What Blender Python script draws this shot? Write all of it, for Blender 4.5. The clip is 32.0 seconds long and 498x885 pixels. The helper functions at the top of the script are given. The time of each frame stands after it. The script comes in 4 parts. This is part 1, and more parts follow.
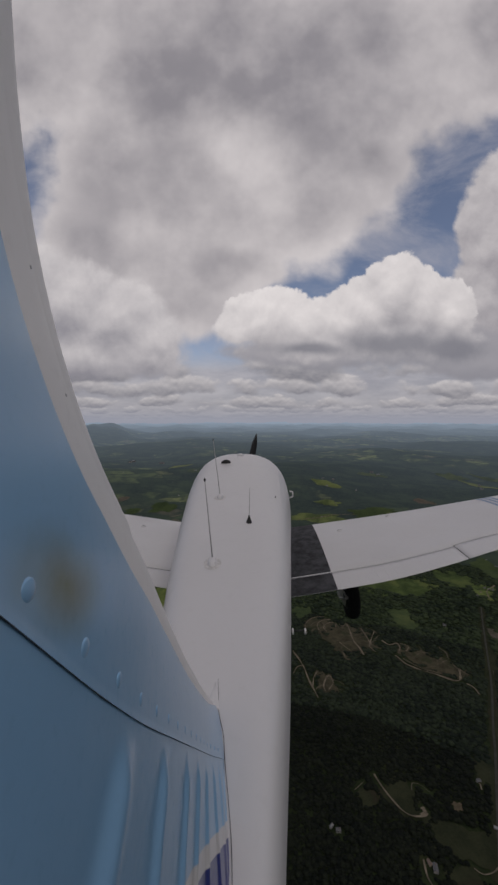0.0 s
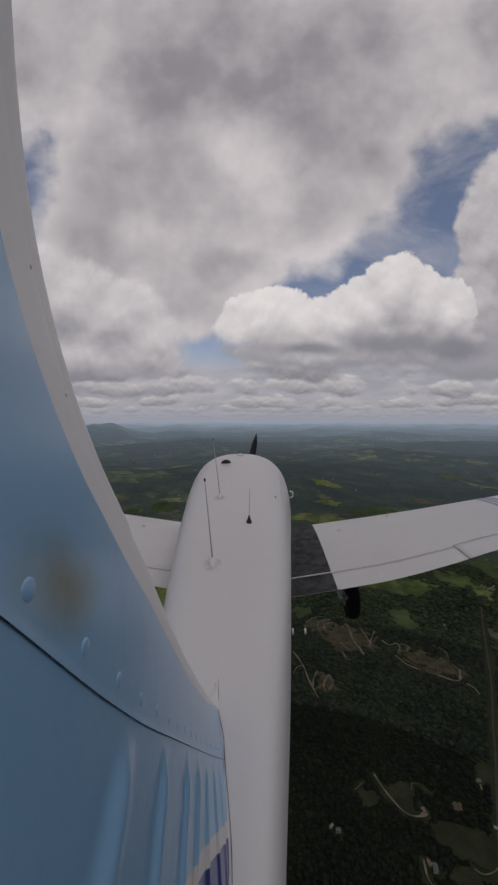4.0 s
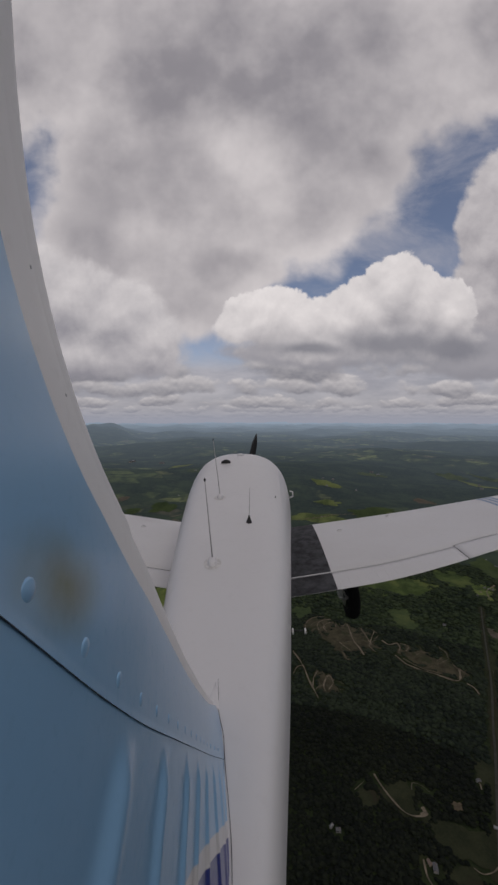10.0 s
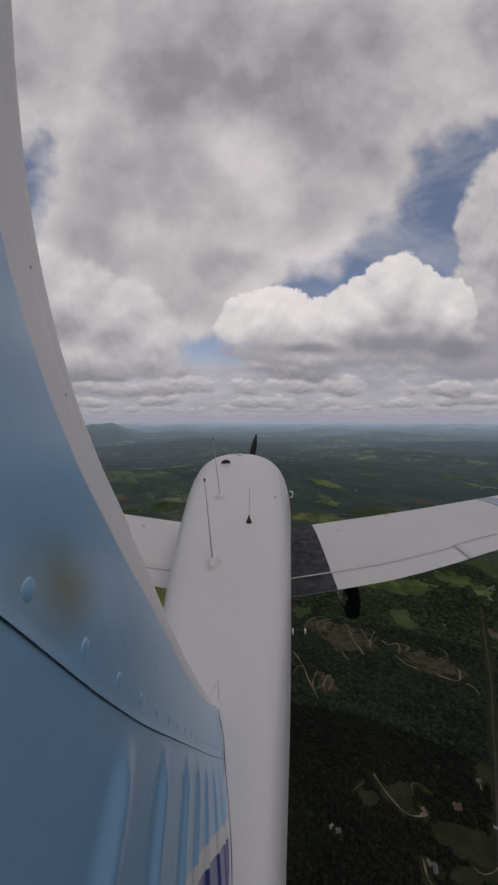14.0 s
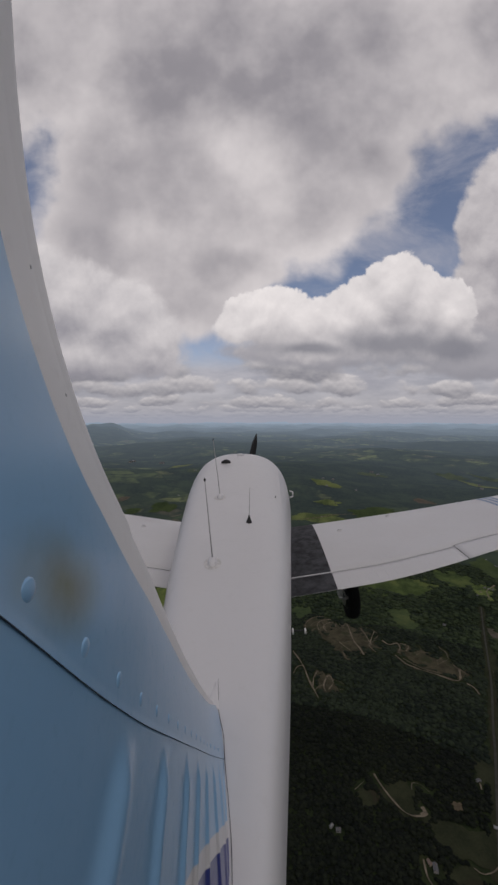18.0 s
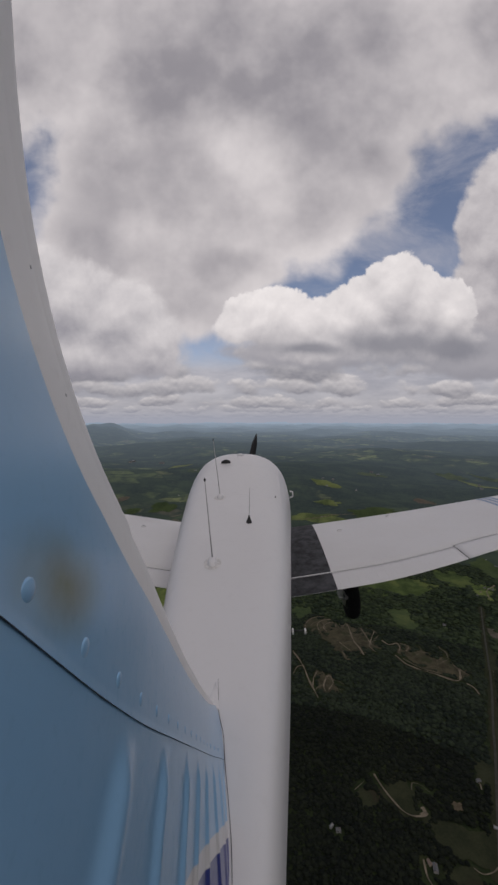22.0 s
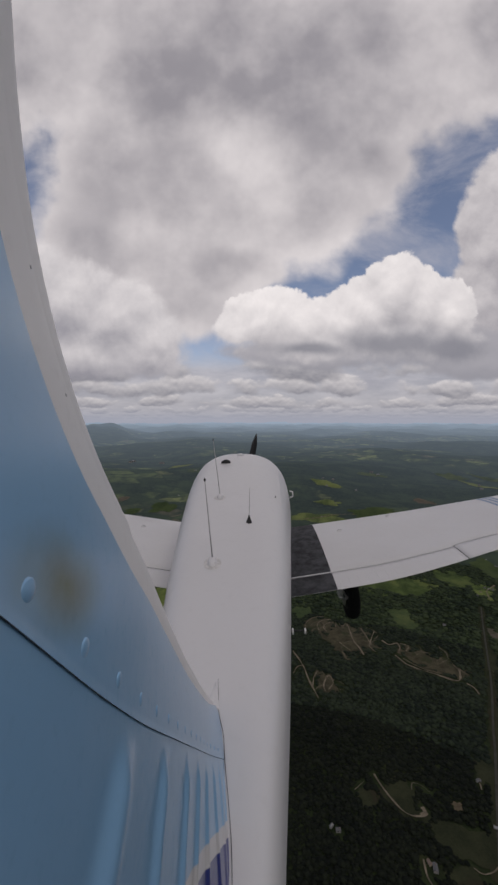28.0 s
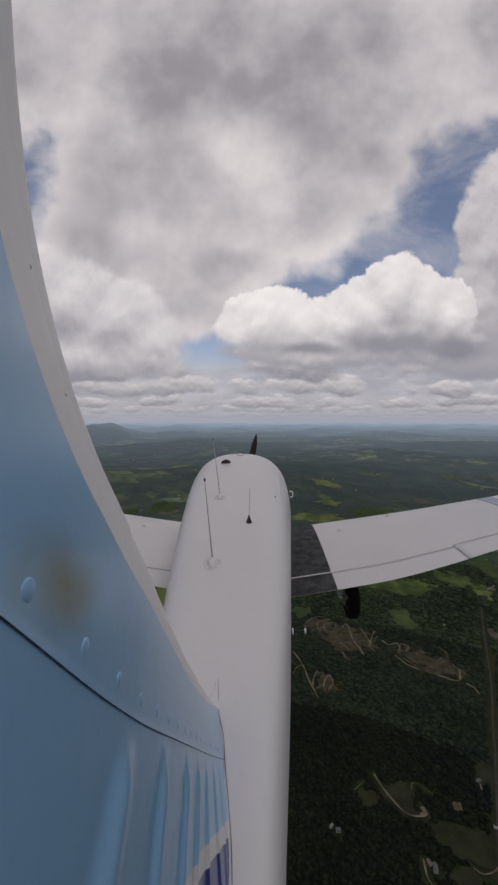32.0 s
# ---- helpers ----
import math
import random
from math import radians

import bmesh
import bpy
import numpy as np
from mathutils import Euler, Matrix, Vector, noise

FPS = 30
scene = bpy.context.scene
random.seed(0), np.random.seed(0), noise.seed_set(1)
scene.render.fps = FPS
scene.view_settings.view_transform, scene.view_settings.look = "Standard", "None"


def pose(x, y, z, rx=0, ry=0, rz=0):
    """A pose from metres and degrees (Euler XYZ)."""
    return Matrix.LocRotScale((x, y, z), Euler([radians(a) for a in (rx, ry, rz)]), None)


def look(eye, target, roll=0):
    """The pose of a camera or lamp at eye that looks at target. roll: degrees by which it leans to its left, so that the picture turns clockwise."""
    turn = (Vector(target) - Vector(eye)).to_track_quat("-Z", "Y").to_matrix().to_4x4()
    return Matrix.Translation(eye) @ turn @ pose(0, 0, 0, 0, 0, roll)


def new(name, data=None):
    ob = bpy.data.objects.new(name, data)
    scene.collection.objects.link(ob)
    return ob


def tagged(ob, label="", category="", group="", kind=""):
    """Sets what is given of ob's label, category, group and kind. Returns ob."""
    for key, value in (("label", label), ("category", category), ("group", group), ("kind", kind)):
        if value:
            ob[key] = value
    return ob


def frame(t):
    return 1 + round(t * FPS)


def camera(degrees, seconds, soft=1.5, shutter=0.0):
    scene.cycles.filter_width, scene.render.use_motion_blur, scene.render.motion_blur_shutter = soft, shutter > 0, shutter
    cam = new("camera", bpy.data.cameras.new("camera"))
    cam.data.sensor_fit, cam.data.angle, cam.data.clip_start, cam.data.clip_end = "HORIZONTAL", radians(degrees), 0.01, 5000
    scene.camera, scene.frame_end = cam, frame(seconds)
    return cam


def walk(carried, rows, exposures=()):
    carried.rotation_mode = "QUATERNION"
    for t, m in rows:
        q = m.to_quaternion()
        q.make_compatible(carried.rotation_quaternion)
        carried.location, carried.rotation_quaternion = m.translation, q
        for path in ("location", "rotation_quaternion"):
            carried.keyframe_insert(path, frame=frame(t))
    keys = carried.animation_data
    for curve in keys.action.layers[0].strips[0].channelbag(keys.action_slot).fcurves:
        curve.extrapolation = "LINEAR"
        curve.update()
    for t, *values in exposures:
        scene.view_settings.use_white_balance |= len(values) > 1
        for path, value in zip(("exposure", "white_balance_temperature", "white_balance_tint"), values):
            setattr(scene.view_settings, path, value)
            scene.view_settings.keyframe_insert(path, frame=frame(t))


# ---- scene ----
# The camera is fixed on the side of an aircraft's fin and looks forward along the fuselage.
EYE_HEIGHT = 600.0
TILT = 3.32          # degrees by which the lens looks below the horizon
cam = camera(70.84, 32.0, soft=2.6)
rows = []
for i in range(33):
    # the mount only trembles with the engine
    a = 0.012 * math.sin(2.1 * i) + 0.008 * math.sin(5.3 * i + 1.0)
    b = 0.010 * math.sin(3.7 * i + 0.5)
    rows.append((float(i), pose(0, 0, EYE_HEIGHT, 90 - TILT + b, 0, a)))
walk(cam, rows, exposures=[(0, -0.12), (9, -0.10), (14, -0.04), (20, 0.04), (26, 0.10), (32, 0.12)])

# ---- world, sun ----
SUN_EL, SUN_AZ = radians(52), radians(150)
sun = new("sun", bpy.data.lights.new("sun", "SUN"))
sun.data.energy, sun.data.angle, sun.data.color = 0.5, radians(14), (1.0, 0.95, 0.88)
sun_way = Vector((math.sin(SUN_AZ) * math.cos(SUN_EL), math.cos(SUN_AZ) * math.cos(SUN_EL), math.sin(SUN_EL)))
sun.matrix_world = look(sun_way * 900 + Vector((0, 0, EYE_HEIGHT)), (0, 0, EYE_HEIGHT))


class Nodes:
    """Short writing of node trees."""

    def __init__(self, tree):
        self.tree = tree

    def add(self, kind):
        return self.tree.nodes.new(kind)

    def put(self, socket, value):
        if isinstance(value, bpy.types.NodeSocket):
            self.tree.links.new(value, socket)
        else:
            socket.default_value = value

    def math(self, op, a, b=0.0, c=0.0, clamp=False):
        node = self.add("ShaderNodeMath")
        node.operation, node.use_clamp = op, clamp
        for s, v in zip(node.inputs, (a, b, c)):
            self.put(s, v)
        return node.outputs[0]

    def xyz(self, x, y, z=0.0):
        node = self.add("ShaderNodeCombineXYZ")
        for s, v in zip(node.inputs, (x, y, z)):
            self.put(s, v)
        return node.outputs[0]

    def parts(self, v):
        node = self.add("ShaderNodeSeparateXYZ")
        self.put(node.inputs[0], v)
        return node.outputs

    def vec(self, op, a, b=(0, 0, 0)):
        node = self.add("ShaderNodeVectorMath")
        node.operation = op
        self.put(node.inputs[0], a)
        self.put(node.inputs[1], b)
        return node.outputs["Value"] if op in ("LENGTH", "DOT_PRODUCT") else node.outputs[0]

    def noise(self, v, scale, detail=5.0, rough=0.55, distort=0.0, color=False):
        node = self.add("ShaderNodeTexNoise")
        self.put(node.inputs["Vector"], v)
        node.inputs["Scale"].default_value = scale
        node.inputs["Detail"].default_value = detail
        node.inputs["Roughness"].default_value = rough
        node.inputs["Distortion"].default_value = distort
        return node.outputs["Color"] if color else node.outputs[0]

    def step(self, value, lo, hi, a=0.0, b=1.0):
        node = self.add("ShaderNodeMapRange")
        node.interpolation_type = "SMOOTHSTEP"
        for s, v in zip(node.inputs, (value, lo, hi, a, b)):
            self.put(s, v)
        return node.outputs[0]

    def mix(self, f, a, b):
        node = self.add("ShaderNodeMix")
        node.data_type = "RGBA"
        self.put(node.inputs[0], f)
        for s, v in ((node.inputs[6], a), (node.inputs[7], b)):
            self.put(s, v if isinstance(v, bpy.types.NodeSocket) else (*v[:3], 1.0))
        return node.outputs[2]

    def ramp(self, f, *stops):
        node = self.add("ShaderNodeValToRGB")
        self.put(node.inputs[0], f)
        e = node.color_ramp.elements
        while len(e) < len(stops):
            e.new(0.5)
        for k, (p, c) in zip(e, stops):
            k.position, k.color = p, (*c, 1.0)
        return node.outputs[0]


world = bpy.data.worlds.new("sky")
scene.world = world
world.use_nodes = True
world.node_tree.nodes.clear()
W = Nodes(world.node_tree)


def puff_field(name, blobs, warp, amount, fine, seed, billow, rough=0.60):
    """A node group: how deep a direction lies inside a cloud made of soft round masses, with and without its ruffles."""
    g = bpy.data.node_groups.new(name, "ShaderNodeTree")
    g.interface.new_socket("p", in_out="INPUT", socket_type="NodeSocketVector")
    g.interface.new_socket("depth", in_out="OUTPUT", socket_type="NodeSocketFloat")
    g.interface.new_socket("mass", in_out="OUTPUT", socket_type="NodeSocketFloat")
    n = Nodes(g)
    src, out = n.add("NodeGroupInput"), n.add("NodeGroupOutput")
    p = n.vec("ADD", src.outputs[0], (0, 0, seed))
    w1 = n.vec("SUBTRACT", n.noise(p, warp, 3.0, 0.55, color=True), (0.5, 0.5, 0.5))
    p1 = n.vec("ADD", src.outputs[0], n.vec("MULTIPLY", w1, (amount, amount, 0)))
    best = None
    for x, y, rx, ry in blobs:
        d = n.vec("SUBTRACT", p1, (x, y, 0))
        d = n.vec("MULTIPLY", d, (1 / rx, 1 / ry, 0))
        k = n.math("SUBTRACT", 1.0, n.vec("LENGTH", d))
        best = k if best is None else n.math("SMOOTH_MAX", best, k, 0.22)
    p2 = n.vec("ADD", p, n.vec("MULTIPLY", w1, (0.06, 0.06, 0)))
    f1 = n.math("SUBTRACT", n.noise(p2, fine, 8.0, rough), 0.5)
    v = n.add("ShaderNodeTexVoronoi")
    v.feature, v.normalize = "F1", True
    n.put(v.inputs["Vector"], p2)
    v.inputs["Scale"].default_value, v.inputs["Detail"].default_value, v.inputs["Roughness"].default_value = fine * 1.9, 3.0, 0.55
    lump = n.math("SUBTRACT", 0.42, v.outputs["Distance"])
    ruffle = n.math("MULTIPLY_ADD", lump, billow, n.math("MULTIPLY", f1, 1.1))
    n.put(out.inputs[0], n.math("ADD", best, ruffle))
    n.put(out.inputs[1], best)
    return g


def field(group, p):
    node = W.add("ShaderNodeGroup")
    node.node_tree = group
    W.put(node.inputs[0], p)
    return node.outputs[0], node.outputs[1]


way = W.add("ShaderNodeTexCoord").outputs["Generated"]
vx, vy, vz = W.parts(way)
front = W.math("MAXIMUM", vy, 0.12)
A, B = W.math("DIVIDE", vx, front), W.math("DIVIDE", vz, front)
P = W.xyz(A, B)
sky = W.add("ShaderNodeTexSky")
sky.sky_type, sky.sun_disc, sky.sun_elevation, sky.sun_rotation = "NISHITA", False, SUN_EL, SUN_AZ
sky.altitude, sky.dust_density, sky.air_density = 900, 1.5, 1.0
blue = W.vec("MULTIPLY", sky.outputs[0], (0.115, 0.098, 0.088))


def lit(group, p, up, big, broad, detail, rest_light=0.45):
    """Depth, and how much more a place faces the light above than the shade below."""
    d0, m0 = field(group, p)
    d1, m1 = field(group, W.vec("ADD", p, up))
    m2 = field(group, W.vec("ADD", p, big))[1]
    body = W.math("MULTIPLY_ADD", W.math("SUBTRACT", m0, m2), broad, rest_light)
    ruffle = W.math("SUBTRACT", W.math("SUBTRACT", d0, m0), W.math("SUBTRACT", d1, m1))
    return d0, W.math("MULTIPLY_ADD", ruffle, detail, body, clamp=True)


def over(below, color, mask):
    return W.mix(mask, below, color)


# thin veils in the blue
veil = W.step(W.noise(W.vec("MULTIPLY", P, (2.2, 4.0, 1)), 1.6, 8.0, 0.62, 0.6), 0.40, 0.74, 0.0, 0.6)
col = over(blue, (0.42, 0.42, 0.45), veil)

dull = W.step(W.noise(W.xyz(A, W.math("MULTIPLY", B, 4.0), 9.0), 5.0, 6.0, 0.6), 0.30, 0.70)
col = over(col, W.mix(dull, (0.31, 0.31, 0.335), (0.45, 0.44, 0.45)), W.math("MULTIPLY", W.step(B, 0.205, 0.135), 0.9))

# rows of low heaped cloud towards the horizon, the farthest first
for i in range(6):
    base = 0.0120 * 1.65**i
    k = 0.55 / base

    def heap(up, detail):
        return W.noise(W.xyz(W.math("MULTIPLY", A, k), W.math("MULTIPLY_ADD", B, k * 1.6, up), 2.3 * i + 0.7), 1.02, detail, 0.55)

    sway = W.math("MULTIPLY_ADD", W.noise(W.xyz(A, 0.0, 5.3 * i + 2.0), 0.5 * k, 2.0), base * 0.8, base * 0.6)
    rel = W.math("DIVIDE", W.math("SUBTRACT", B, sway), base)
    away = W.math("MULTIPLY", W.math("MULTIPLY", rel, rel), W.step(rel, -0.05, 0.05, 2.4, 0.8))
    d = W.math("SUBTRACT", W.math("SUBTRACT", heap(0.0, 5.0), 0.405), away)
    top = W.math("MULTIPLY", W.math("SUBTRACT", heap(0.0, 5.0), heap(0.09, 5.0)), 2.6)
    light = W.math("ADD", top, W.step(rel, -0.32, 0.45, -0.05, 0.75), clamp=True)
    shade = tuple(v * (1 - 0.045 * i) for v in (0.300, 0.300, 0.322))
    col = over(col, W.mix(light, shade, (0.47 + 0.052 * i, 0.46 + 0.048 * i, 0.45 + 0.043 * i)), W.step(d, -0.01, 0.10, 0.0, 0.94))

SHEET = puff_field("overhead_cloud", [(-0.062, 0.968, 0.714, 0.344), (-0.180, 0.647, 0.302, 0.238), (0.014, 0.587, 0.334, 0.188), (0.230, 0.706, 0.263, 0.222), (-0.292, 0.420, 0.181, 0.176), (-0.223, 0.344, 0.174, 0.124),
                                      (-0.064, 0.420, 0.173, 0.092), (0.423, 0.997, 0.394, 0.243), (-0.405, 0.700, 0.200, 0.230), (-0.440, 0.500, 0.170, 0.170), (-0.330, 0.330, 0.130, 0.110), (0.679, 1.039, 0.348, 0.227), (-0.624, 0.982, 0.213, 0.214), (-0.486, 1.039, 0.393, 0.298), (0.365, 0.882, 0.199, 0.159)], 2.2, 0.20, 3.0, 3.0, 0.62, 0.56)
LEFT = puff_field("heaped_cloud", [(-0.615, 0.405, 0.118, 0.115), (-0.507, 0.344, 0.150, 0.108), (-0.381, 0.305, 0.142, 0.093), (-0.287, 0.250, 0.111, 0.094), (-0.463, 0.203, 0.223, 0.086), (-0.304, 0.188, 0.127, 0.063)], 6.0, 0.07, 7.0, 7.0, 0.55)
MAIN = puff_field("bright_cloud", [(0.046, 0.289, 0.135, 0.081), (0.133, 0.282, 0.127, 0.084), (-0.025, 0.266, 0.079, 0.059), (0.268, 0.282, 0.119, 0.075), (0.338, 0.313, 0.111, 0.096), (0.408, 0.367, 0.091, 0.102), (0.496, 0.336, 0.087, 0.096),
                                   (0.560, 0.305, 0.079, 0.093), (0.411, 0.235, 0.262, 0.078), (0.189, 0.219, 0.262, 0.060)], 7.0, 0.05, 8.0, 11.0, 0.65)
SIDE = puff_field("tall_cloud", [(0.709, 0.512, 0.125, 0.219), (0.669, 0.359, 0.110, 0.146), (0.719, 0.647, 0.101, 0.104), (0.727, 0.274, 0.190, 0.117), (0.829, 0.466, 0.157, 0.304), (0.603, 0.219, 0.143, 0.063)], 5.0, 0.07, 6.5, 15.0, 0.5)

d, k = lit(SHEET, P, (0.012, 0.040, 0), (0.02, 0.14, 0), 0.45, 1.15)
patchy = W.step(W.noise(P, 2.4, 5.0, 0.55), 0.34, 0.68)
thin = W.step(d, 0.95, 0.10)
k = W.math("MULTIPLY_ADD", W.math("SUBTRACT", patchy, 0.5), 0.60, W.math("MULTIPLY", k, 0.55))
k = W.math("ADD", k, W.step(B, 1.10, 0.58, -0.12, 0.20))
k = W.math("MAXIMUM", W.math("MULTIPLY_ADD", thin, 0.52, k, clamp=True), W.math("MULTIPLY", patchy, 0.22))
col = over(col, W.mix(k, (0.27, 0.26, 0.272), (0.66, 0.63, 0.605)), W.step(d, -0.10, 0.26))
d, k = lit(LEFT, P, (0.006, 0.026, 0), (0.01, 0.075, 0), 0.5, 0.65, 0.34)
col = over(col, W.mix(k, (0.27, 0.265, 0.285), (0.76, 0.73, 0.695)), W.step(d, -0.08, 0.34))
d, k = lit(SIDE, P, (-0.008, 0.024, 0), (-0.03, 0.08, 0), 0.5, 0.95, 0.28)
col = over(col, W.mix(k, (0.28, 0.27, 0.285), (0.71, 0.68, 0.65)), W.step(d, 0.0, 0.22))
under = puff_field("cloud_base", [(0.460, 0.216, 0.318, 0.072), (0.189, 0.197, 0.287, 0.047), (0.668, 0.172, 0.223, 0.063)], 5.0, 0.06, 6.0, 21.0, 0.3)
d, k = lit(under, P, (0.0, 0.03, 0), (0.0, 0.05, 0), 0.3, 0.6, 0.4)
col = over(col, W.mix(k, (0.25, 0.25, 0.27), (0.40, 0.39, 0.40)), W.step(d, -0.05, 0.35, 0.0, 0.95))
d, k = lit(MAIN, P, (-0.003, 0.020, 0), (-0.01, 0.085, 0), 0.42, 0.55, 0.42)
col = over(col, W.mix(k, (0.275, 0.27, 0.285), (0.84, 0.805, 0.76)), W.step(d, 0.04, W.step(B, 0.31, 0.20, 0.15, 0.55)))
base = puff_field("cloud_foot", [(0.415, 0.215, 0.210, 0.052), (0.170, 0.200, 0.150, 0.026), (0.560, 0.205, 0.150, 0.050)], 5.0, 0.05, 7.0, 27.0, 0.3)
d = field(base, P)[0]
col = over(col, W.mix(W.step(d, 0.80, 0.0), (0.220, 0.222, 0.243), (0.36, 0.355, 0.365)), W.step(d, -0.35, 0.85, 0.0, 0.88))
# the haze near the horizon, and an even cover of cloud overhead and behind
col = over(col, (0.315, 0.335, 0.385), W.step(B, 0.060, -0.01, 0.0, 0.95))
rest = W.mix(W.step(W.noise(way, 2.2, 5.0, 0.55), 0.35, 0.65), (0.24, 0.235, 0.245), (0.42, 0.41, 0.41))
col = over(col, rest, W.step(vy, 0.42, 0.25))
col = over(col, (0.10, 0.12, 0.12), W.step(vz, -0.02, -0.10))
back = W.add("ShaderNodeBackground")
W.put(back.inputs[0], W.vec("MULTIPLY", col, (1.006, 0.985, 1.036)))
back.inputs[1].default_value = 1.0
W.put(W.add("ShaderNodeOutputWorld").inputs[0], back.outputs[0])


# ---- materials ----
def material(name, rough=0.5, metal=0.0, spec=0.5):
    m = bpy.data.materials.new(name)
    m.use_nodes = True
    n = Nodes(m.node_tree)
    b = m.node_tree.nodes["Principled BSDF"]
    b.inputs["Roughness"].default_value = rough
    b.inputs["Metallic"].default_value = metal
    b.inputs["Specular IOR Level"].default_value = spec
    return m, n, b


def relief(n, b, height, strength, distance):
    k = n.add("ShaderNodeBump")
    k.inputs["Strength"].default_value, k.inputs["Distance"].default_value = strength, distance
    n.put(k.inputs["Height"], height)
    n.put(b.inputs["Normal"], k.outputs[0])


def paint(name, color, rough=0.32, dirt=0.10, scale=1.0):
    """Aircraft paint: faint clouding, fine dirt and a slight waviness of the sheet."""
    m, n, b = material(name, rough)
    v = n.add("ShaderNodeTexCoord").outputs["Object"]
    big = n.step(n.noise(v, 1.3 * scale, 4.0, 0.6), 0.35, 0.70)
    small = n.step(n.noise(v, 26 * scale, 6.0, 0.7), 0.50, 0.78)
    dirty = tuple(c * 0.72 * k for c, k in zip(color, (1.0, 0.98, 0.94)))
    f = n.math("ADD", n.math("MULTIPLY", big, dirt), n.math("MULTIPLY", small, dirt * 1.3), clamp=True)
    n.put(b.inputs["Base Color"], n.mix(f, color, dirty))
    n.put(b.inputs["Roughness"], n.math("MULTIPLY_ADD", small, 0.15, rough))
    relief(n, b, n.noise(v, 2.4 * scale, 3.0), 0.06, 0.02)
    return m, n, b, v


WHITE = paint("white_paint", (0.632, 0.617, 0.626), 0.38)[0]
WHITE_WING = paint("white_wing_paint", (0.625, 0.611, 0.618), 0.42, 0.14, 1.4)[0]
EDGE_WHITE = paint("white_edge_paint", (0.80, 0.775, 0.765), 0.42, 0.12, 5.0)[0]
SILVER_BLUE = (0.25, 0.455, 0.69)


def blue_paint(name, dark=1.0, stain=False, stripes=False):
    m, n, b, v = paint(name, tuple(c * dark for c in SILVER_BLUE), 0.30, 0.10, 6.0)
    b.inputs["Coat Weight"].default_value, b.inputs["Coat Roughness"].default_value = 0.60, 0.24
    base = b.inputs["Base Color"].links[0].from_socket
    if stain:
        x, y, z = n.parts(n.vec("SUBTRACT", v, (0, 0.1345, -0.0545)))
        d = n.vec("LENGTH", n.xyz(n.math("DIVIDE", y, 0.048), n.math("DIVIDE", n.math("MULTIPLY_ADD", y, 0.40, z), 0.0285)))
        d = n.math("MULTIPLY_ADD", n.noise(v, 30, 3.0), 0.5, n.math("SUBTRACT", d, 0.25))
        base = n.mix(n.step(d, 1.0, 0.0, 0.0, 0.92), base, (0.125, 0.142, 0.060))
    if stripes:
        # white band and navy field of the livery, cut on the slant
        x, y, z = n.parts(v)
        s = n.math("MULTIPLY_ADD", y, STRIPE_Y, n.math("MULTIPLY", z, STRIPE_Z))
        base = n.mix(n.step(s, STRIPE_A, STRIPE_A + 0.002), base, (0.60, 0.58, 0.58))
        base = n.mix(n.step(s, STRIPE_B, STRIPE_B + 0.002), base, (0.035, 0.045, 0.20))
    n.put(b.inputs["Base Color"], base)
    return m


STRIPE_Y, STRIPE_Z, STRIPE_A, STRIPE_B = -0.665, -0.747, 0.090, 0.110
FIN_BLUE = blue_paint("blue_fin_paint", 1.0, stain=True)
LOWER_BLUE = blue_paint("blue_lower_paint", 0.96, stripes=True)
RIVET_BLUE = blue_paint("blue_rivet_paint", 1.0)
STRIPE_BLUE = paint("wing_stripe_blue", (0.16, 0.25, 0.40), 0.4)[0]


def plain(name, color, rough, metal=0.0, vary=0.35, scale=8.0, bump=0.2, spec=0.4):
    m, n, b = material(name, rough, metal, spec)
    v = n.add("ShaderNodeTexCoord").outputs["Object"]
    k = n.noise(v, scale, 6.0, 0.65)
    n.put(b.inputs["Base Color"], n.mix(n.step(k, 0.3, 0.7), tuple(c * (1 - vary) for c in color), tuple(c * (1 + vary) for c in color)))
    relief(n, b, k, bump, 0.01)
    return m


WALKWAY = plain("walkway_grit", (0.055, 0.055, 0.060), 0.9, 0, 0.50, 11, 0.5, 0.25)
RUBBER = plain("tyre_rubber", (0.008, 0.008, 0.008), 0.85, 0, 0.3, 20, 0.3, 0.15)
BLACK = plain("black_plastic", (0.015, 0.015, 0.016), 0.45, 0, 0.2, 40, 0.1)
STEEL = plain("bright_steel", (0.55, 0.54, 0.53), 0.35, 0.9, 0.15, 30, 0.1)
MAST_GREY = plain("mast_grey", (0.33, 0.32, 0.32), 0.5, 0, 0.2, 40, 0.1)
SEALANT = plain("old_sealant", (0.60, 0.58, 0.57), 0.6, 0, 0.18, 60, 0.3)
SEAM_DIRT = plain("seam_dirt", (0.045, 0.055, 0.075), 0.8, 0, 0.6, 90, 0.3)
GROOVE = plain("dark_joint", (0.045, 0.045, 0.05), 0.8, 0, 0.3, 30, 0.2)
GLASS = plain("cabin_window", (0.02, 0.025, 0.03), 0.08, 0, 0.1, 3, 0.0)


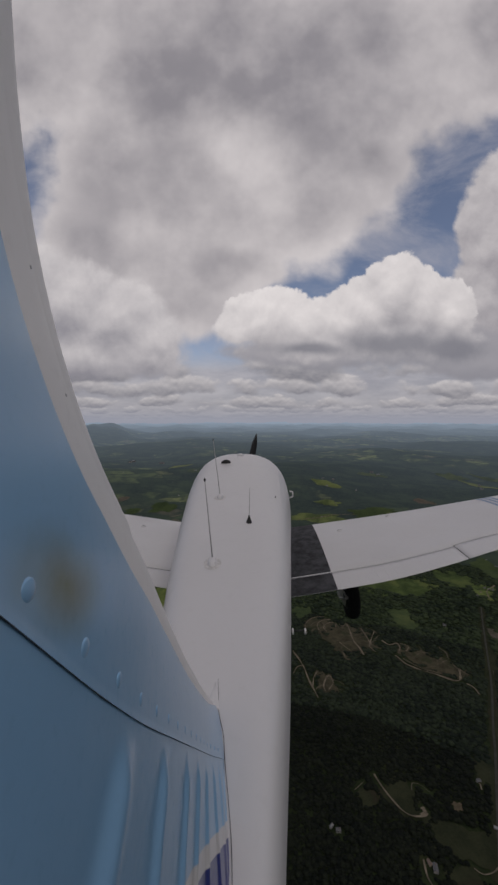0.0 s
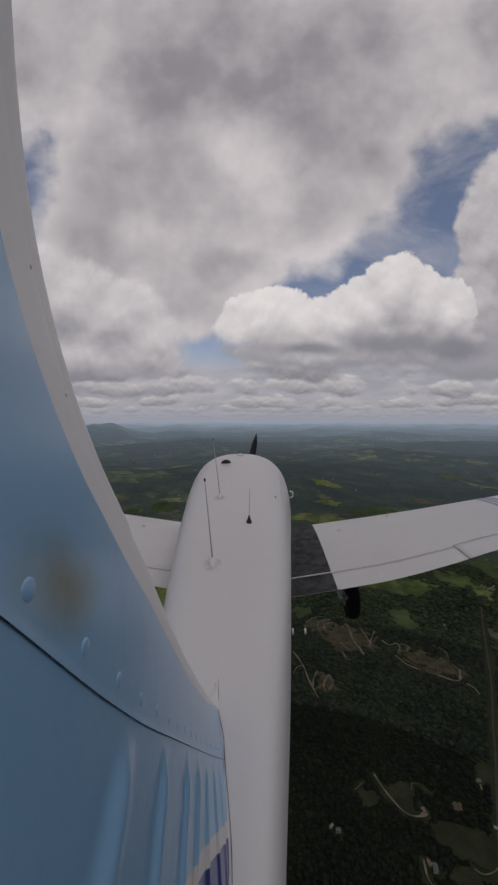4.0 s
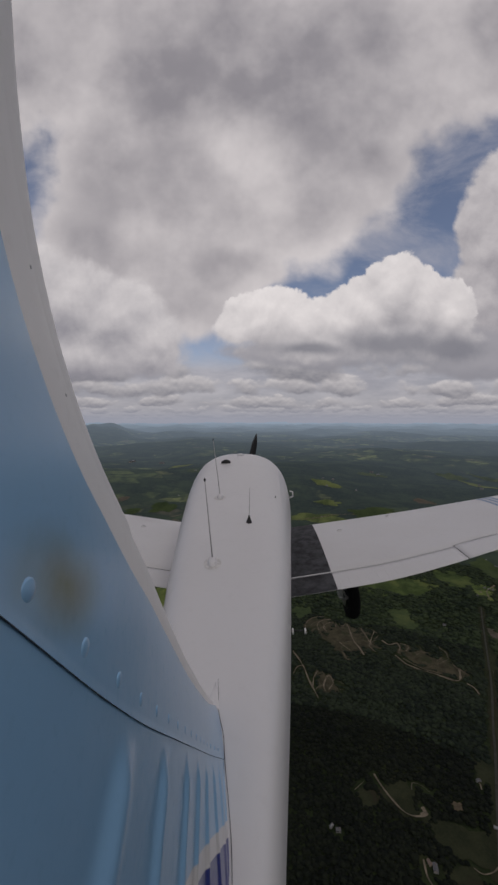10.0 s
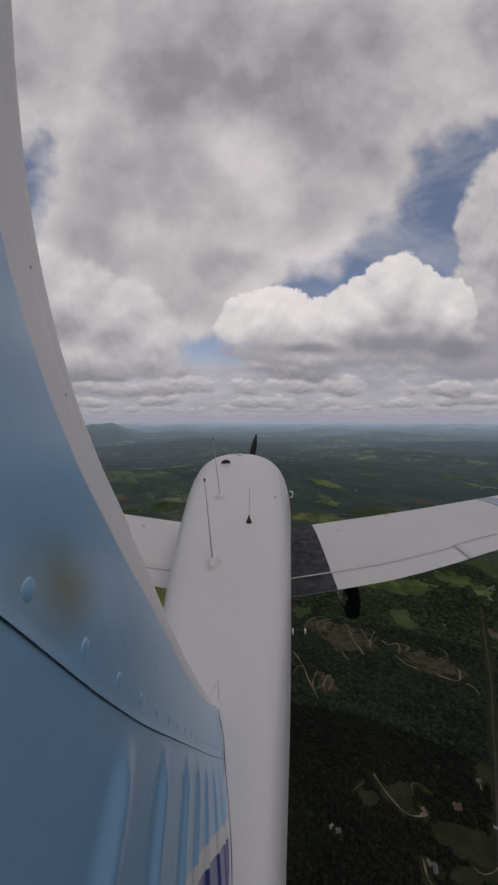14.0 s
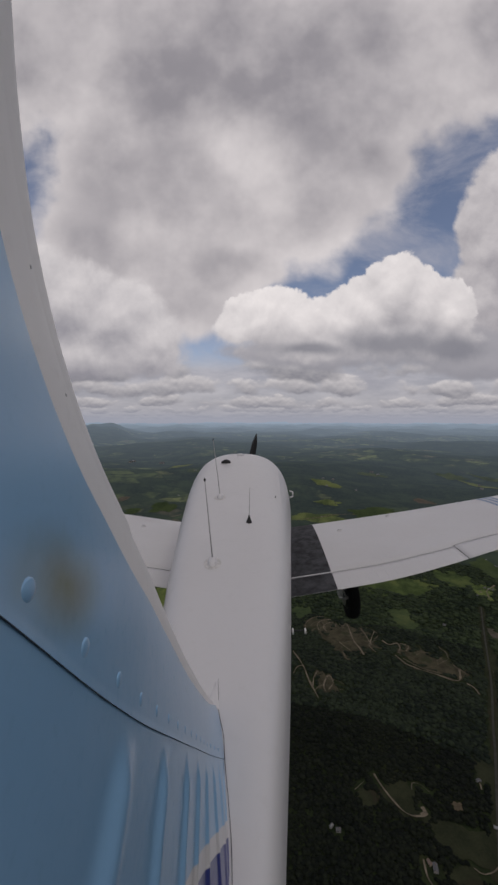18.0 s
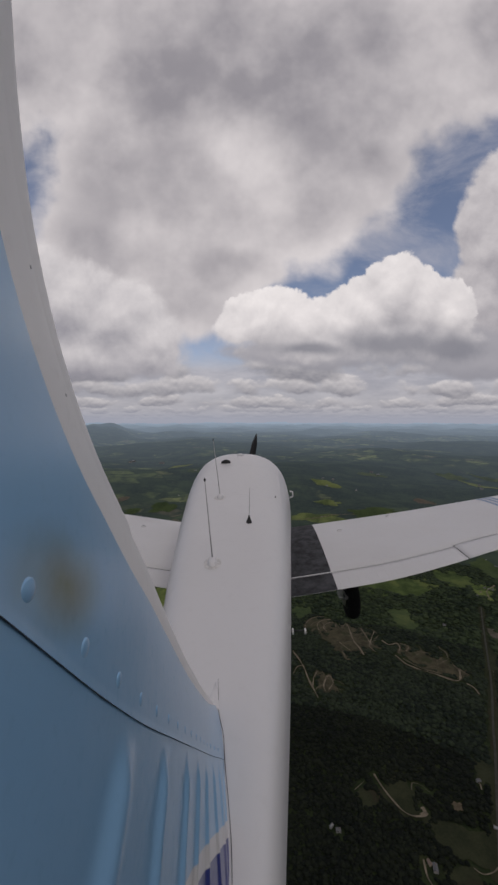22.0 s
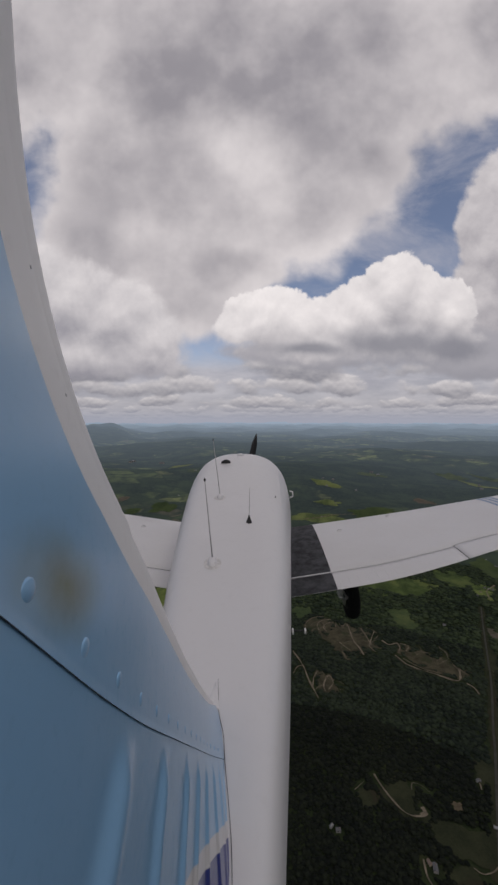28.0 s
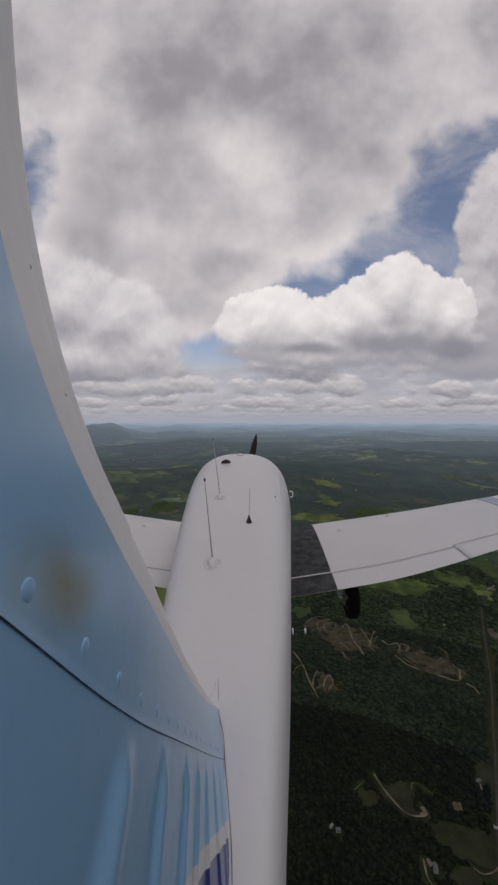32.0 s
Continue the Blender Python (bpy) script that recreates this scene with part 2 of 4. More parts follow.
def land(name, dark, light, scale, rough=0.95, bump=0.6, distance=1.5, third=None):
    """Ground cover in metres: broad mottling and fine grain."""
    m, n, b = material(name, rough, 0, 0.15)
    v = n.add("ShaderNodeNewGeometry").outputs["Position"]
    big = n.noise(v, scale, 6.0, 0.6, 0.3)
    fine = n.noise(v, scale * 14, 5.0, 0.7)
    f = n.math("MULTIPLY_ADD", fine, 0.45, n.math("MULTIPLY", big, 0.75))
    c = n.mix(n.step(f, 0.42, 0.76), dark, light)
    if third:
        c = n.mix(n.step(n.noise(v, scale * 0.45, 5.0, 0.6), 0.54, 0.64), c, third)
    n.put(b.inputs["Base Color"], c)
    relief(n, b, fine, bump, distance)
    return m


# ground and grass tones: cloud shade and sunlight are put into the colour
FLOOR = land("wooded_ground", (0.010, 0.015, 0.007), (0.030, 0.042, 0.016), 0.012, third=(0.034, 0.040, 0.017))
SHADED_PASTURE = land("pasture", (0.018, 0.022, 0.011), (0.036, 0.040, 0.020), 0.03, third=(0.030, 0.027, 0.016))
LIT_GRASS = land("sunlit_grass", (0.065, 0.095, 0.026), (0.175, 0.215, 0.060), 0.02, third=(0.050, 0.075, 0.024))
LIT_VALLEY_GRASS = land("sunlit_valley_grass", (0.055, 0.078, 0.032), (0.165, 0.195, 0.070), 0.012, third=(0.040, 0.058, 0.028))
STUBBLE = land("dry_field", (0.080, 0.070, 0.054), (0.130, 0.112, 0.088), 0.03, third=(0.066, 0.066, 0.042))
SCRUB = land("cleared_slope", (0.036, 0.034, 0.020), (0.085, 0.074, 0.046), 0.05, third=(0.042, 0.046, 0.024))
GREEN_SLOPE = land("brushy_slope", (0.032, 0.050, 0.017), (0.085, 0.118, 0.036), 0.022, third=(0.105, 0.130, 0.040))
PASTURE_GREEN = land("green_pasture", (0.034, 0.052, 0.022), (0.072, 0.098, 0.038), 0.010, third=(0.095, 0.115, 0.042))
DRY_BANK = land("bare_earth", (0.075, 0.060, 0.040), (0.135, 0.108, 0.070), 0.15)
SCRUB_PALE = land("skid_track", (0.055, 0.050, 0.034), (0.125, 0.108, 0.076), 0.10)
DIRT = land("dirt_track", (0.09, 0.074, 0.055), (0.24, 0.20, 0.145), 0.08)
HAZED_MEADOW = land("hazed_meadow", (0.085, 0.105, 0.042), (0.19, 0.21, 0.075), 0.010)
HAZED_PASTURE = land("hazed_pasture", (0.045, 0.062, 0.034), (0.085, 0.105, 0.050), 0.010)
for m in (HAZED_MEADOW, HAZED_PASTURE):    # air between: haze put in as a blue glow, as over the hills
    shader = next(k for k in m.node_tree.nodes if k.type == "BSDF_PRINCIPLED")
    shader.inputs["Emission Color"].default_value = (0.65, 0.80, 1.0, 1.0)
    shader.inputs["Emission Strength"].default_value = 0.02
GRAVEL = land("gravel_road", (0.040, 0.040, 0.033), (0.065, 0.062, 0.052), 0.10)


def leaf_material(name, dark, light):
    m, n, b = material(name, 0.9, 0, 0.12)
    geo = n.add("ShaderNodeNewGeometry")
    k = n.math("MULTIPLY_ADD", n.noise(geo.outputs["Position"], 0.006, 4.0, 0.6), 0.9, n.math("MULTIPLY", geo.outputs["Random Per Island"], 0.5))
    c = n.mix(n.step(k, 0.45, 0.90), dark, light)
    fine = n.noise(geo.outputs["Position"], 0.42, 5.0, 0.75)
    n.put(b.inputs["Base Color"], n.mix(n.step(fine, 0.35, 0.7, 0.0, 0.40), c, tuple(v * 0.6 for v in dark)))
    relief(n, b, fine, 0.9, 1.6)
    return m


# leaf tone darkens towards the near woods: cloud shade put into the colour
MID_LEAVES = leaf_material("lightest_crowns", (0.022, 0.034, 0.020), (0.056, 0.077, 0.036))
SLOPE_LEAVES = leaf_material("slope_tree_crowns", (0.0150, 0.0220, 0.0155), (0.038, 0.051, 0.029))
SHADED_LEAVES = leaf_material("shaded_crowns", (0.0075, 0.0105, 0.0078), (0.017, 0.0215, 0.0125))

far_m, fn, fb = material("hazed_country", 1.0, 0, 0.0)
uv_node = fn.add("ShaderNodeUVMap")
uv_node.uv_map = "country"
uv = uv_node.outputs[0]
ux, uy, uz = fn.parts(uv)
dist = fn.vec("LENGTH", fn.xyz(ux, uy))

warped = fn.vec("ADD", uv, fn.vec("MULTIPLY", fn.vec("SUBTRACT", fn.noise(uv, 1.1, 5.0, 0.6, color=True), (0.5, 0.5, 0.5)), (0.5, 0.5, 0)))
block = fn.math("MULTIPLY_ADD", fn.noise(fn.vec("ADD", uv, (1.7, 0.4, 0)), 0.36, 3.0), 0.62, fn.math("MULTIPLY", fn.noise(uv, 1.9, 7.0, 0.62, 0.4), 0.38))
clearing = fn.step(block, 0.488, 0.570)


def cells(scale, feature):
    node = fn.add("ShaderNodeTexVoronoi")
    node.feature = feature
    fn.put(node.inputs["Vector"], warped)
    node.inputs["Scale"].default_value = scale
    return node.outputs["Color"] if feature == "F1" else node.outputs["Distance"]


parcel, tone, _ = fn.parts(cells(4.2, "F1"))
grain = fn.noise(uv, 34.0, 5.0, 0.7)
tufts = fn.step(fn.noise(uv, 9.0, 6.0, 0.65), 0.40, 0.66)
woods = fn.mix(fn.step(grain, 0.30, 0.72), (0.008, 0.014, 0.010), (0.036, 0.050, 0.028))
woods = fn.mix(fn.step(fn.noise(uv, 2.6, 4.0, 0.6), 0.42, 0.66, 0.0, 0.7), woods, (0.050, 0.068, 0.034))
# the brightest parcels have sunlight put into their colour
grass = fn.ramp(parcel, (0.0, (0.034, 0.048, 0.024)), (0.40, (0.060, 0.082, 0.036)), (0.62, (0.110, 0.136, 0.052)), (0.82, (0.22, 0.25, 0.085)), (0.97, (0.17, 0.14, 0.085)))
grass = fn.mix(fn.math("MULTIPLY", tufts, 0.85), grass, (0.030, 0.042, 0.024))
grass = fn.mix(fn.step(cells(4.2, "DISTANCE_TO_EDGE"), 0.070, 0.020, 0.0, 0.6), grass, (0.020, 0.030, 0.018))
c = fn.mix(clearing, woods, grass)
small = fn.math("MULTIPLY", fn.step(fn.noise(warped, 3.4, 5.0, 0.6), 0.64, 0.70), fn.step(block, 0.42, 0.47))
c = fn.mix(fn.math("MULTIPLY", small, 0.8), c, fn.mix(tone, (0.10, 0.125, 0.048), (0.24, 0.26, 0.095)))
specks = fn.math("MULTIPLY", fn.step(fn.noise(uv, 15.0, 3.0, 0.6), 0.70, 0.745), fn.step(block, 0.46, 0.54))
c = fn.mix(fn.math("MULTIPLY", specks, 0.8), c, (0.42, 0.40, 0.36))
# haze put into the colour: base fades, blue glow grows with distance
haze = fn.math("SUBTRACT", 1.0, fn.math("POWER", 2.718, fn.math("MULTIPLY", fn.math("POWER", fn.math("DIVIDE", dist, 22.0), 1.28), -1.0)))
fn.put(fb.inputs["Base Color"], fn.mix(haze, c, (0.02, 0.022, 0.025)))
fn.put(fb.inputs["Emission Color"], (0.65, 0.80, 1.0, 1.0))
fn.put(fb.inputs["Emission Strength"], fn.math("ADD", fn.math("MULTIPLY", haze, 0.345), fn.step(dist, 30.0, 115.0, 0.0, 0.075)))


# ---- building helpers ----
def part(name, bm, mat, parent=None, label="", smooth=True):
    me = bpy.data.meshes.new(name)
    bm.to_mesh(me)
    bm.free()
    if smooth:
        me.shade_smooth()
    me.materials.append(mat)
    ob = new(name, me)
    if parent is not None:
        ob.parent = parent
    if label:
        tagged(ob, label)
    return ob


def grid(f, nu, nv, flip=False):
    """A sheet of f(u, v), u and v from 0 to 1."""
    bm = bmesh.new()
    vs = [[bm.verts.new(f(i / nu, j / nv)) for j in range(nv + 1)] for i in range(nu + 1)]
    for i in range(nu):
        for j in range(nv):
            q = (vs[i][j], vs[i + 1][j], vs[i + 1][j + 1], vs[i][j + 1])
            bm.faces.new(q[::-1] if flip else q)
    return bm


def loft(rings, caps=True):
    bm = bmesh.new()
    vs = [[bm.verts.new(p) for p in ring] for ring in rings]
    k = len(vs[0])
    for a, b in zip(vs, vs[1:]):
        for j in range(k):
            bm.faces.new((a[j], a[(j + 1) % k], b[(j + 1) % k], b[j]))
    if caps:
        bm.faces.new(vs[0][::-1])
        bm.faces.new(vs[-1])
    bmesh.ops.recalc_face_normals(bm, faces=bm.faces[:])
    return bm


def rod(a, b, r0, r1=None, n=10):
    """A tapered round rod from a to b."""
    a, b = Vector(a), Vector(b)
    r1 = r0 if r1 is None else r1
    turn = (b - a).to_track_quat("Z", "Y").to_matrix()
    return loft([[p + turn @ Vector((r * math.cos(t * math.tau / n), r * math.sin(t * math.tau / n), 0)) for t in range(n)]
                 for p, r in ((a, r0), (a.lerp(b, 0.5), (r0 + r1) / 2), (b, r1))])


def turned(profile, at, axis="Z", n=24):
    """A body of revolution: (radius, height) pairs about an axis through at."""
    rings = []
    for r, h in profile:
        ring = []
        for t in range(n):
            c, s = r * math.cos(t * math.tau / n), r * math.sin(t * math.tau / n)
            v = {"Z": (c, s, h), "X": (h, c, s), "Y": (s, h, c)}[axis]
            ring.append(Vector(at) + Vector(v))
        rings.append(ring)
    return loft(rings)


def curve(pairs):
    xs, ys = zip(*pairs)
    # smooth interpolation through the pairs
    xs, ys = np.array(xs, float), np.array(ys, float)
    m = np.gradient(ys, xs)

    def f(x):
        x = min(max(x, xs[0]), xs[-1])
        i = int(min(max(np.searchsorted(xs, x) - 1, 0), len(xs) - 2))
        h = xs[i + 1] - xs[i]
        t = (x - xs[i]) / h
        return float((2 * t**3 - 3 * t**2 + 1) * ys[i] + (t**3 - 2 * t**2 + t) * h * m[i] + (3 * t**2 - 2 * t**3) * ys[i + 1] + (t**3 - t**2) * h * m[i + 1])
    return f


def smooth01(a, b, x):
    t = min(max((x - a) / (b - a), 0), 1)
    return t * t * (3 - 2 * t)


# ---- the aircraft: x to its right, y forward, z up, from the camera's mount ----
plane = tagged(new("airplane"), "white low-wing light airplane with blue tail fin in flight", "airplane")
plane.matrix_world = pose(0, 0, EYE_HEIGHT, -TILT, 0, 0)
MID = -0.09

spine = curve([(-1.2, -0.98), (0.0, -0.85), (0.85, -0.66), (1.5, -0.515), (2.2, -0.36), (2.9, -0.20), (3.3, -0.130), (3.6, -0.118), (3.9, -0.18), (4.2, -0.36), (4.5, -0.60), (4.8, -0.66), (5.4, -0.74), (5.62, -0.84)])
half = curve([(-1.2, 0.03), (0.0, 0.073), (0.7, 0.160), (1.4, 0.257), (2.4, 0.376), (3.2, 0.466), (3.7, 0.488), (4.5, 0.475), (5.2, 0.42), (5.62, 0.20)])
drop = curve([(-1.2, 0.12), (0.0, 0.18), (0.75, 0.25), (2.0, 0.38), (3.5, 0.52), (4.3, 0.40), (5.2, 0.30), (5.62, 0.16)])
belly = curve([(-1.2, 0.12), (0.0, 0.25), (2.0, 0.50), (3.5, 0.62), (4.6, 0.50), (5.62, 0.22)])


def boxy(y):
    return 5.0 - 2.5 * smooth01(1.3, 3.3, y)


def hull(y, t, out=0.0):
    """The skin at y, t from 0 (its right waist) over the top (0.25) round to 1."""
    a = t * math.tau
    c, s = math.cos(a), math.sin(a)
    e = 2 / boxy(y)
    w, d = half(y) + out, (drop(y) + out if s > 0 else belly(y) + out)
    return Vector((MID + w * math.copysign(abs(c) ** e, c), y, spine(y) - drop(y) + d * math.copysign(abs(s) ** e, s)))


def deck(x, y):
    """The height of the upper skin at x, y."""
    k = min(abs(x - MID) / half(y), 0.999)
    return spine(y) - drop(y) + drop(y) * (1 - k ** boxy(y)) ** (1 / boxy(y))


stations = [-1.2 + 6.82 * i / 90 for i in range(91)]
body = part("fuselage", loft([[hull(y, t / 72) for t in range(72)] for y in stations]), WHITE, plane, "white painted metal fuselage")
part("windscreen", grid(lambda u, v: hull(3.98 + 0.42 * v, 0.11 + 0.28 * u, 0.004), 16, 6), GLASS, body, "curved front windscreen")
# lap joints across the roof
for y in (2.28, 2.95):
    part("lap_joint", grid(lambda u, v: hull(y + 0.004 * v, 0.10 + 0.30 * u, 0.0004 + 0.0006 * v), 24, 1), WHITE, body)

part("roof_edge", grid(lambda u, v: hull(2.2 + 1.25 * u, 0.118 + 0.020 * v, 0.0005 + 0.0045 * math.sin(math.pi * v) * math.sin(math.pi * u) ** 0.5), 30, 6), WHITE, body)

# antennas and small fittings on the roof
def antenna(x, y, tip, foot=True, thick=0.0032, label="thin grey whip antenna"):
    z = deck(x, y)
    a = tagged(new("antenna"), label)
    a.parent = plane
    part("mast", rod((x, y, z), tip, thick, thick * 0.55), MAST_GREY, a)
    if foot:
        part("tip", turned([(0.001, -0.012), (thick * 1.3, -0.008), (thick * 1.4, 0.0), (0.001, 0.006)], tip, n=10), BLACK, a)
    slope = (deck(x, y + 0.05) - deck(x, y - 0.05)) / 0.1
    if foot:
        def ring(u, v):
            ang, r = u * math.tau, 0.020 + 0.018 * v
            px, py = x + r * math.cos(ang), y + 1.25 * r * math.sin(ang) - 0.012
            return (px, py, deck(px, py) + 0.0025 * (1 - v) + 0.0008)
        part("sealant_patch", grid(ring, 28, 2), SEALANT, a)
        part("foot", loft([[Vector((x + k * 0.021 * math.cos(t * math.tau / 18), y - 0.012 + k * 0.034 * math.sin(t * math.tau / 18), z + h + slope * k * 0.034 * math.sin(t * math.tau / 18)))
                            for t in range(18)] for k, h in ((1.0, -0.006), (1.0, 0.006), (0.7, 0.014), (0.25, 0.018))]), WHITE, a)
        for s in (-0.012, 0.012):
            part("screw", turned([(0.0035, 0), (0.003, 0.002), (0.0005, 0.0025)], (x + s, y - 0.030, deck(x + s, y - 0.03) + 0.012), n=8), STEEL, a)
    return a


antenna(-0.156, 1.507, (-0.194, 1.53, -0.160))
antenna(-0.185, 2.25, (-0.238, 2.32, 0.022), thick=0.0026)
stub = antenna(0.0, 1.886, (0.004, 1.90, -0.247), foot=False, thick=0.0018, label="short whip antenna on a black cone")
part("cone", turned([(0.016, -0.004), (0.015, 0.004), (0.008, 0.022), (0.004, 0.038), (0.001, 0.040)], (0.0, 1.886, deck(0, 1.886)), n=18), BLACK, stub)
vx0, vy0 = -0.200, 3.05
part("air_vent", loft([[Vector((vx0 + 0.040 * k * math.cos(t * math.pi / 12), vy0 + dy, deck(vx0, vy0) - 0.004 + 0.030 * k * math.sin(t * math.pi / 12))) for t in range(13)]
                       for dy, k in ((-0.03, 1.0), (0.02, 1.0), (0.09, 0.55), (0.14, 0.1))]), BLACK, plane, "small black roof air scoop")
part("roof_bead", turned([(0.030, -0.01), (0.030, 0.012), (0.018, 0.020), (0.002, 0.022)], (-0.085, 3.35, deck(-0.085, 3.35)), n=18), WHITE, plane, "low white roof lamp")
part("static_wick", rod((0.175, 2.33, deck(0.175, 2.33)), (0.177, 2.32, deck(0.175, 2.33) + 0.014), 0.004, 0.003), MAST_GREY, plane)
# grab handle on the cabin side
hy, hz = 3.1, -0.46
hx = MID + half(hy)
for a, b in (((hx - 0.01, hy, hz + 0.028), (hx + 0.017, hy, hz + 0.023)), ((hx + 0.017, hy, hz + 0.023), (hx + 0.020, hy, hz - 0.020)), ((hx + 0.020, hy, hz - 0.020), (hx - 0.01, hy, hz - 0.026))):
    part("grab_handle", rod(a, b, 0.006), WHITE, plane, "small white grab handle")
# boarding step
step = part("boarding_step", rod((0.24, 2.0, -1.075), (0.32, 2.0, -1.075), 0.004), BLACK, plane, "boarding step on a dark bar with white ends")
part("step_end", loft([[(0.316 + 0.009 * k, 2.0 + dx, -1.090 + dz) for dx, dz in ((-0.012, 0), (0.012, 0), (0.012, 0.024), (-0.012, 0.024))] for k in (0, 1)]), WHITE, step)
part("step_root", loft([[(0.246 + 0.008 * k, 2.0 + dx, -1.092 + dz) for dx, dz in ((-0.012, 0), (0.012, 0), (0.012, 0.028), (-0.012, 0.028))] for k in (0, 1)]), WHITE, step)

# ---- wings ----
lead = curve([(0.2, 4.56), (1.0, 4.58), (2.0, 4.63), (2.9, 4.73), (3.5, 4.80), (4.3, 4.86)])
trail = curve([(0.2, 2.89), (0.71, 2.92), (1.24, 2.97), (1.79, 3.10), (2.32, 3.26), (3.3, 3.45), (4.3, 3.60)])
SPAN = 4.3


def foil(c):
    return 0.6 * (0.2969 * math.sqrt(c) - 0.1260 * c - 0.3516 * c * c + 0.2843 * c**3 - 0.1015 * c**4)


def wing_at(x, c, upper=True, out=0.0):
    """The wing's skin at x, c from 0 at the front edge to 1 at the rear."""
    y0, y1 = lead(x), trail(x)
    y = y0 + (y1 - y0) * c
    chord = y0 - y1
    base = -(1.08 - 0.13 * (x - 0.853) + 0.08 * (4.6 - y))
    return Vector((x, y, base + (foil(c) * 0.62 * chord + out if upper else -foil(c) * 0.6 * chord - out)))


def hinge(x):
    return 0.838 - 0.018 * smooth01(1.985, 1.995, x)


def mirrored(bm, side):
    if side < 0:
        bmesh.ops.transform(bm, matrix=Matrix.Translation((2 * MID, 0, 0.05)) @ Matrix.Diagonal((-1, 1, 1, 1)), verts=bm.verts[:])
        bmesh.ops.reverse_faces(bm, faces=bm.faces[:])
    return bm


def slab(x0, x1, c0, c1, nx, nc):
    """A closed piece of the wing between two stations and two chord fractions."""
    rings = []
    for i in range(nx + 1):
        x = x0 + (x1 - x0) * i / nx
        a, b = (c0(x) if callable(c0) else c0), (c1(x) if callable(c1) else c1)
        cs = [a + (b - a) * (k / nc) ** (1.8 if a == 0 else 1.0) for k in range(nc + 1)]
        rings.append([wing_at(x, c) for c in cs] + [wing_at(x, c, False, 0.0005) for c in reversed(cs[1 if a == 0 else 0:])])
    return loft(rings)


for side in (1, -1):
    wing = part("wing", mirrored(slab(0.15, SPAN, 0.0, hinge, 60, 26), side), WHITE_WING, plane, "white metal wing with blue tip stripes")
    part("flap", mirrored(slab(0.30, 1.985, lambda x: hinge(x) + 0.0026, 1.0, 24, 6), side), WHITE_WING, wing, "white flap")
    part("aileron", mirrored(slab(1.996, 4.0, lambda x: hinge(x) + 0.0026, 1.0, 24, 6), side), WHITE_WING, wing, "white aileron")
    part("hinge_gap", mirrored(grid(lambda u, v: wing_at(0.30 + 3.7 * u, hinge(0.30 + 3.7 * u) + 0.0006 + 0.0018 * v, out=0.0010), 60, 1), side), GROOVE, wing, "dark hinge gap")
    part("aileron_gap", mirrored(grid(lambda u, v: wing_at(1.989 + 0.0035 * u, hinge(2.05) - 0.004 + v * (1.0 - hinge(2.05)), out=0.0012), 1, 8), side), GROOVE, wing, "dark gap inboard of the aileron")
    if side > 0:
        part("walkway", grid(lambda u, v: wing_at(0.25 + (0.805 - 0.055 * v**1.2 - 0.25) * u, 0.004 + v * 0.828, out=0.003), 10, 30, False), WALKWAY, wing, "black grit walkway at the wing root")
        part("flap_walkway", grid(lambda u, v: wing_at(0.30 + (0.750 - 0.008 * v - 0.30) * u, hinge(0.6) + 0.008 + v * 0.156, out=0.003), 10, 6, False), WALKWAY, wing, "black flap walkway")
        part("hinge_strip", grid(lambda u, v: wing_at(0.30 + 0.45 * u, hinge(0.6) - 0.004 + 0.009 * v, out=0.005), 10, 1), WHITE_WING, wing, "white strip along the flap hinge")
    for k in range(3):
        x0 = 3.03 + 0.075 * k
        part("tip_stripe", mirrored(grid(lambda u, v: wing_at(x0 + 0.04 * u, 0.003 + v * 0.72, out=0.002), 3, 24), side), STRIPE_BLUE, wing, "blue painted tip stripe")
    for x, c in ((1.06, 0.29), (1.75, 0.12)):
        cap = wing_at(x, c)
        part("filler_cap", mirrored(turned([(0.030, -0.006), (0.030, 0.004), (0.02, 0.008), (0.002, 0.009)], cap, n=18), side), WHITE_WING, wing, "round fuel filler cap")
        part("cap_tab", mirrored(rod(cap + Vector((-0.02, 0, 0.009)), cap + Vector((0.02, 0, 0.009)), 0.004), side), MAST_GREY, wing)
    for c in (0.14,):
        part("skin_lap", mirrored(grid(lambda u, v: wing_at(0.86 + 3.4 * u, c + 0.004 * v, out=0.0004 + 0.0012 * v), 50, 1), side), WHITE_WING, wing)
    for k in range(7):
        x0 = 0.78 + 0.085 * k
        part("flap_bead", mirrored(grid(lambda u, v: wing_at(x0 + 0.014 * u, hinge(x0) + 0.05 + 0.11 * v, out=0.0004 + 0.0022 * math.sin(math.pi * u) * math.sin(math.pi * v) ** 0.4), 4, 10), side), WHITE_WING, wing)
    # main wheel under the wing
    gear = tagged(new("landing_gear"), "fixed main wheel with black tyre")
    gear.parent = plane
    wx, wy, wz = 1.160, 4.0, -1.768
    part("tyre", mirrored(turned([(0.10, -0.046), (0.17, -0.057), (0.206, -0.050), (0.221, -0.024), (0.224, 0.0), (0.221, 0.024), (0.206, 0.050), (0.17, 0.057), (0.10, 0.046)], (wx, wy, wz), "X", 36), side), RUBBER, gear)
    part("rim", mirrored(turned([(0.03, -0.08), (0.10, -0.066), (0.11, -0.05), (0.11, 0.05), (0.10, 0.066), (0.03, 0.08)], (wx, wy, wz), "X", 24), side), BLACK, gear)
    part("strut", mirrored(rod((wx - 0.12, wy, -1.05), (wx - 0.12, wy, wz + 0.02), 0.035, 0.030, 14), side), WHITE, gear)
    part("brake_line", mirrored(rod((wx - 0.13, wy - 0.06, -1.15), (wx - 0.10, wy - 0.10, wz + 0.04), 0.008), side), BLACK, gear)
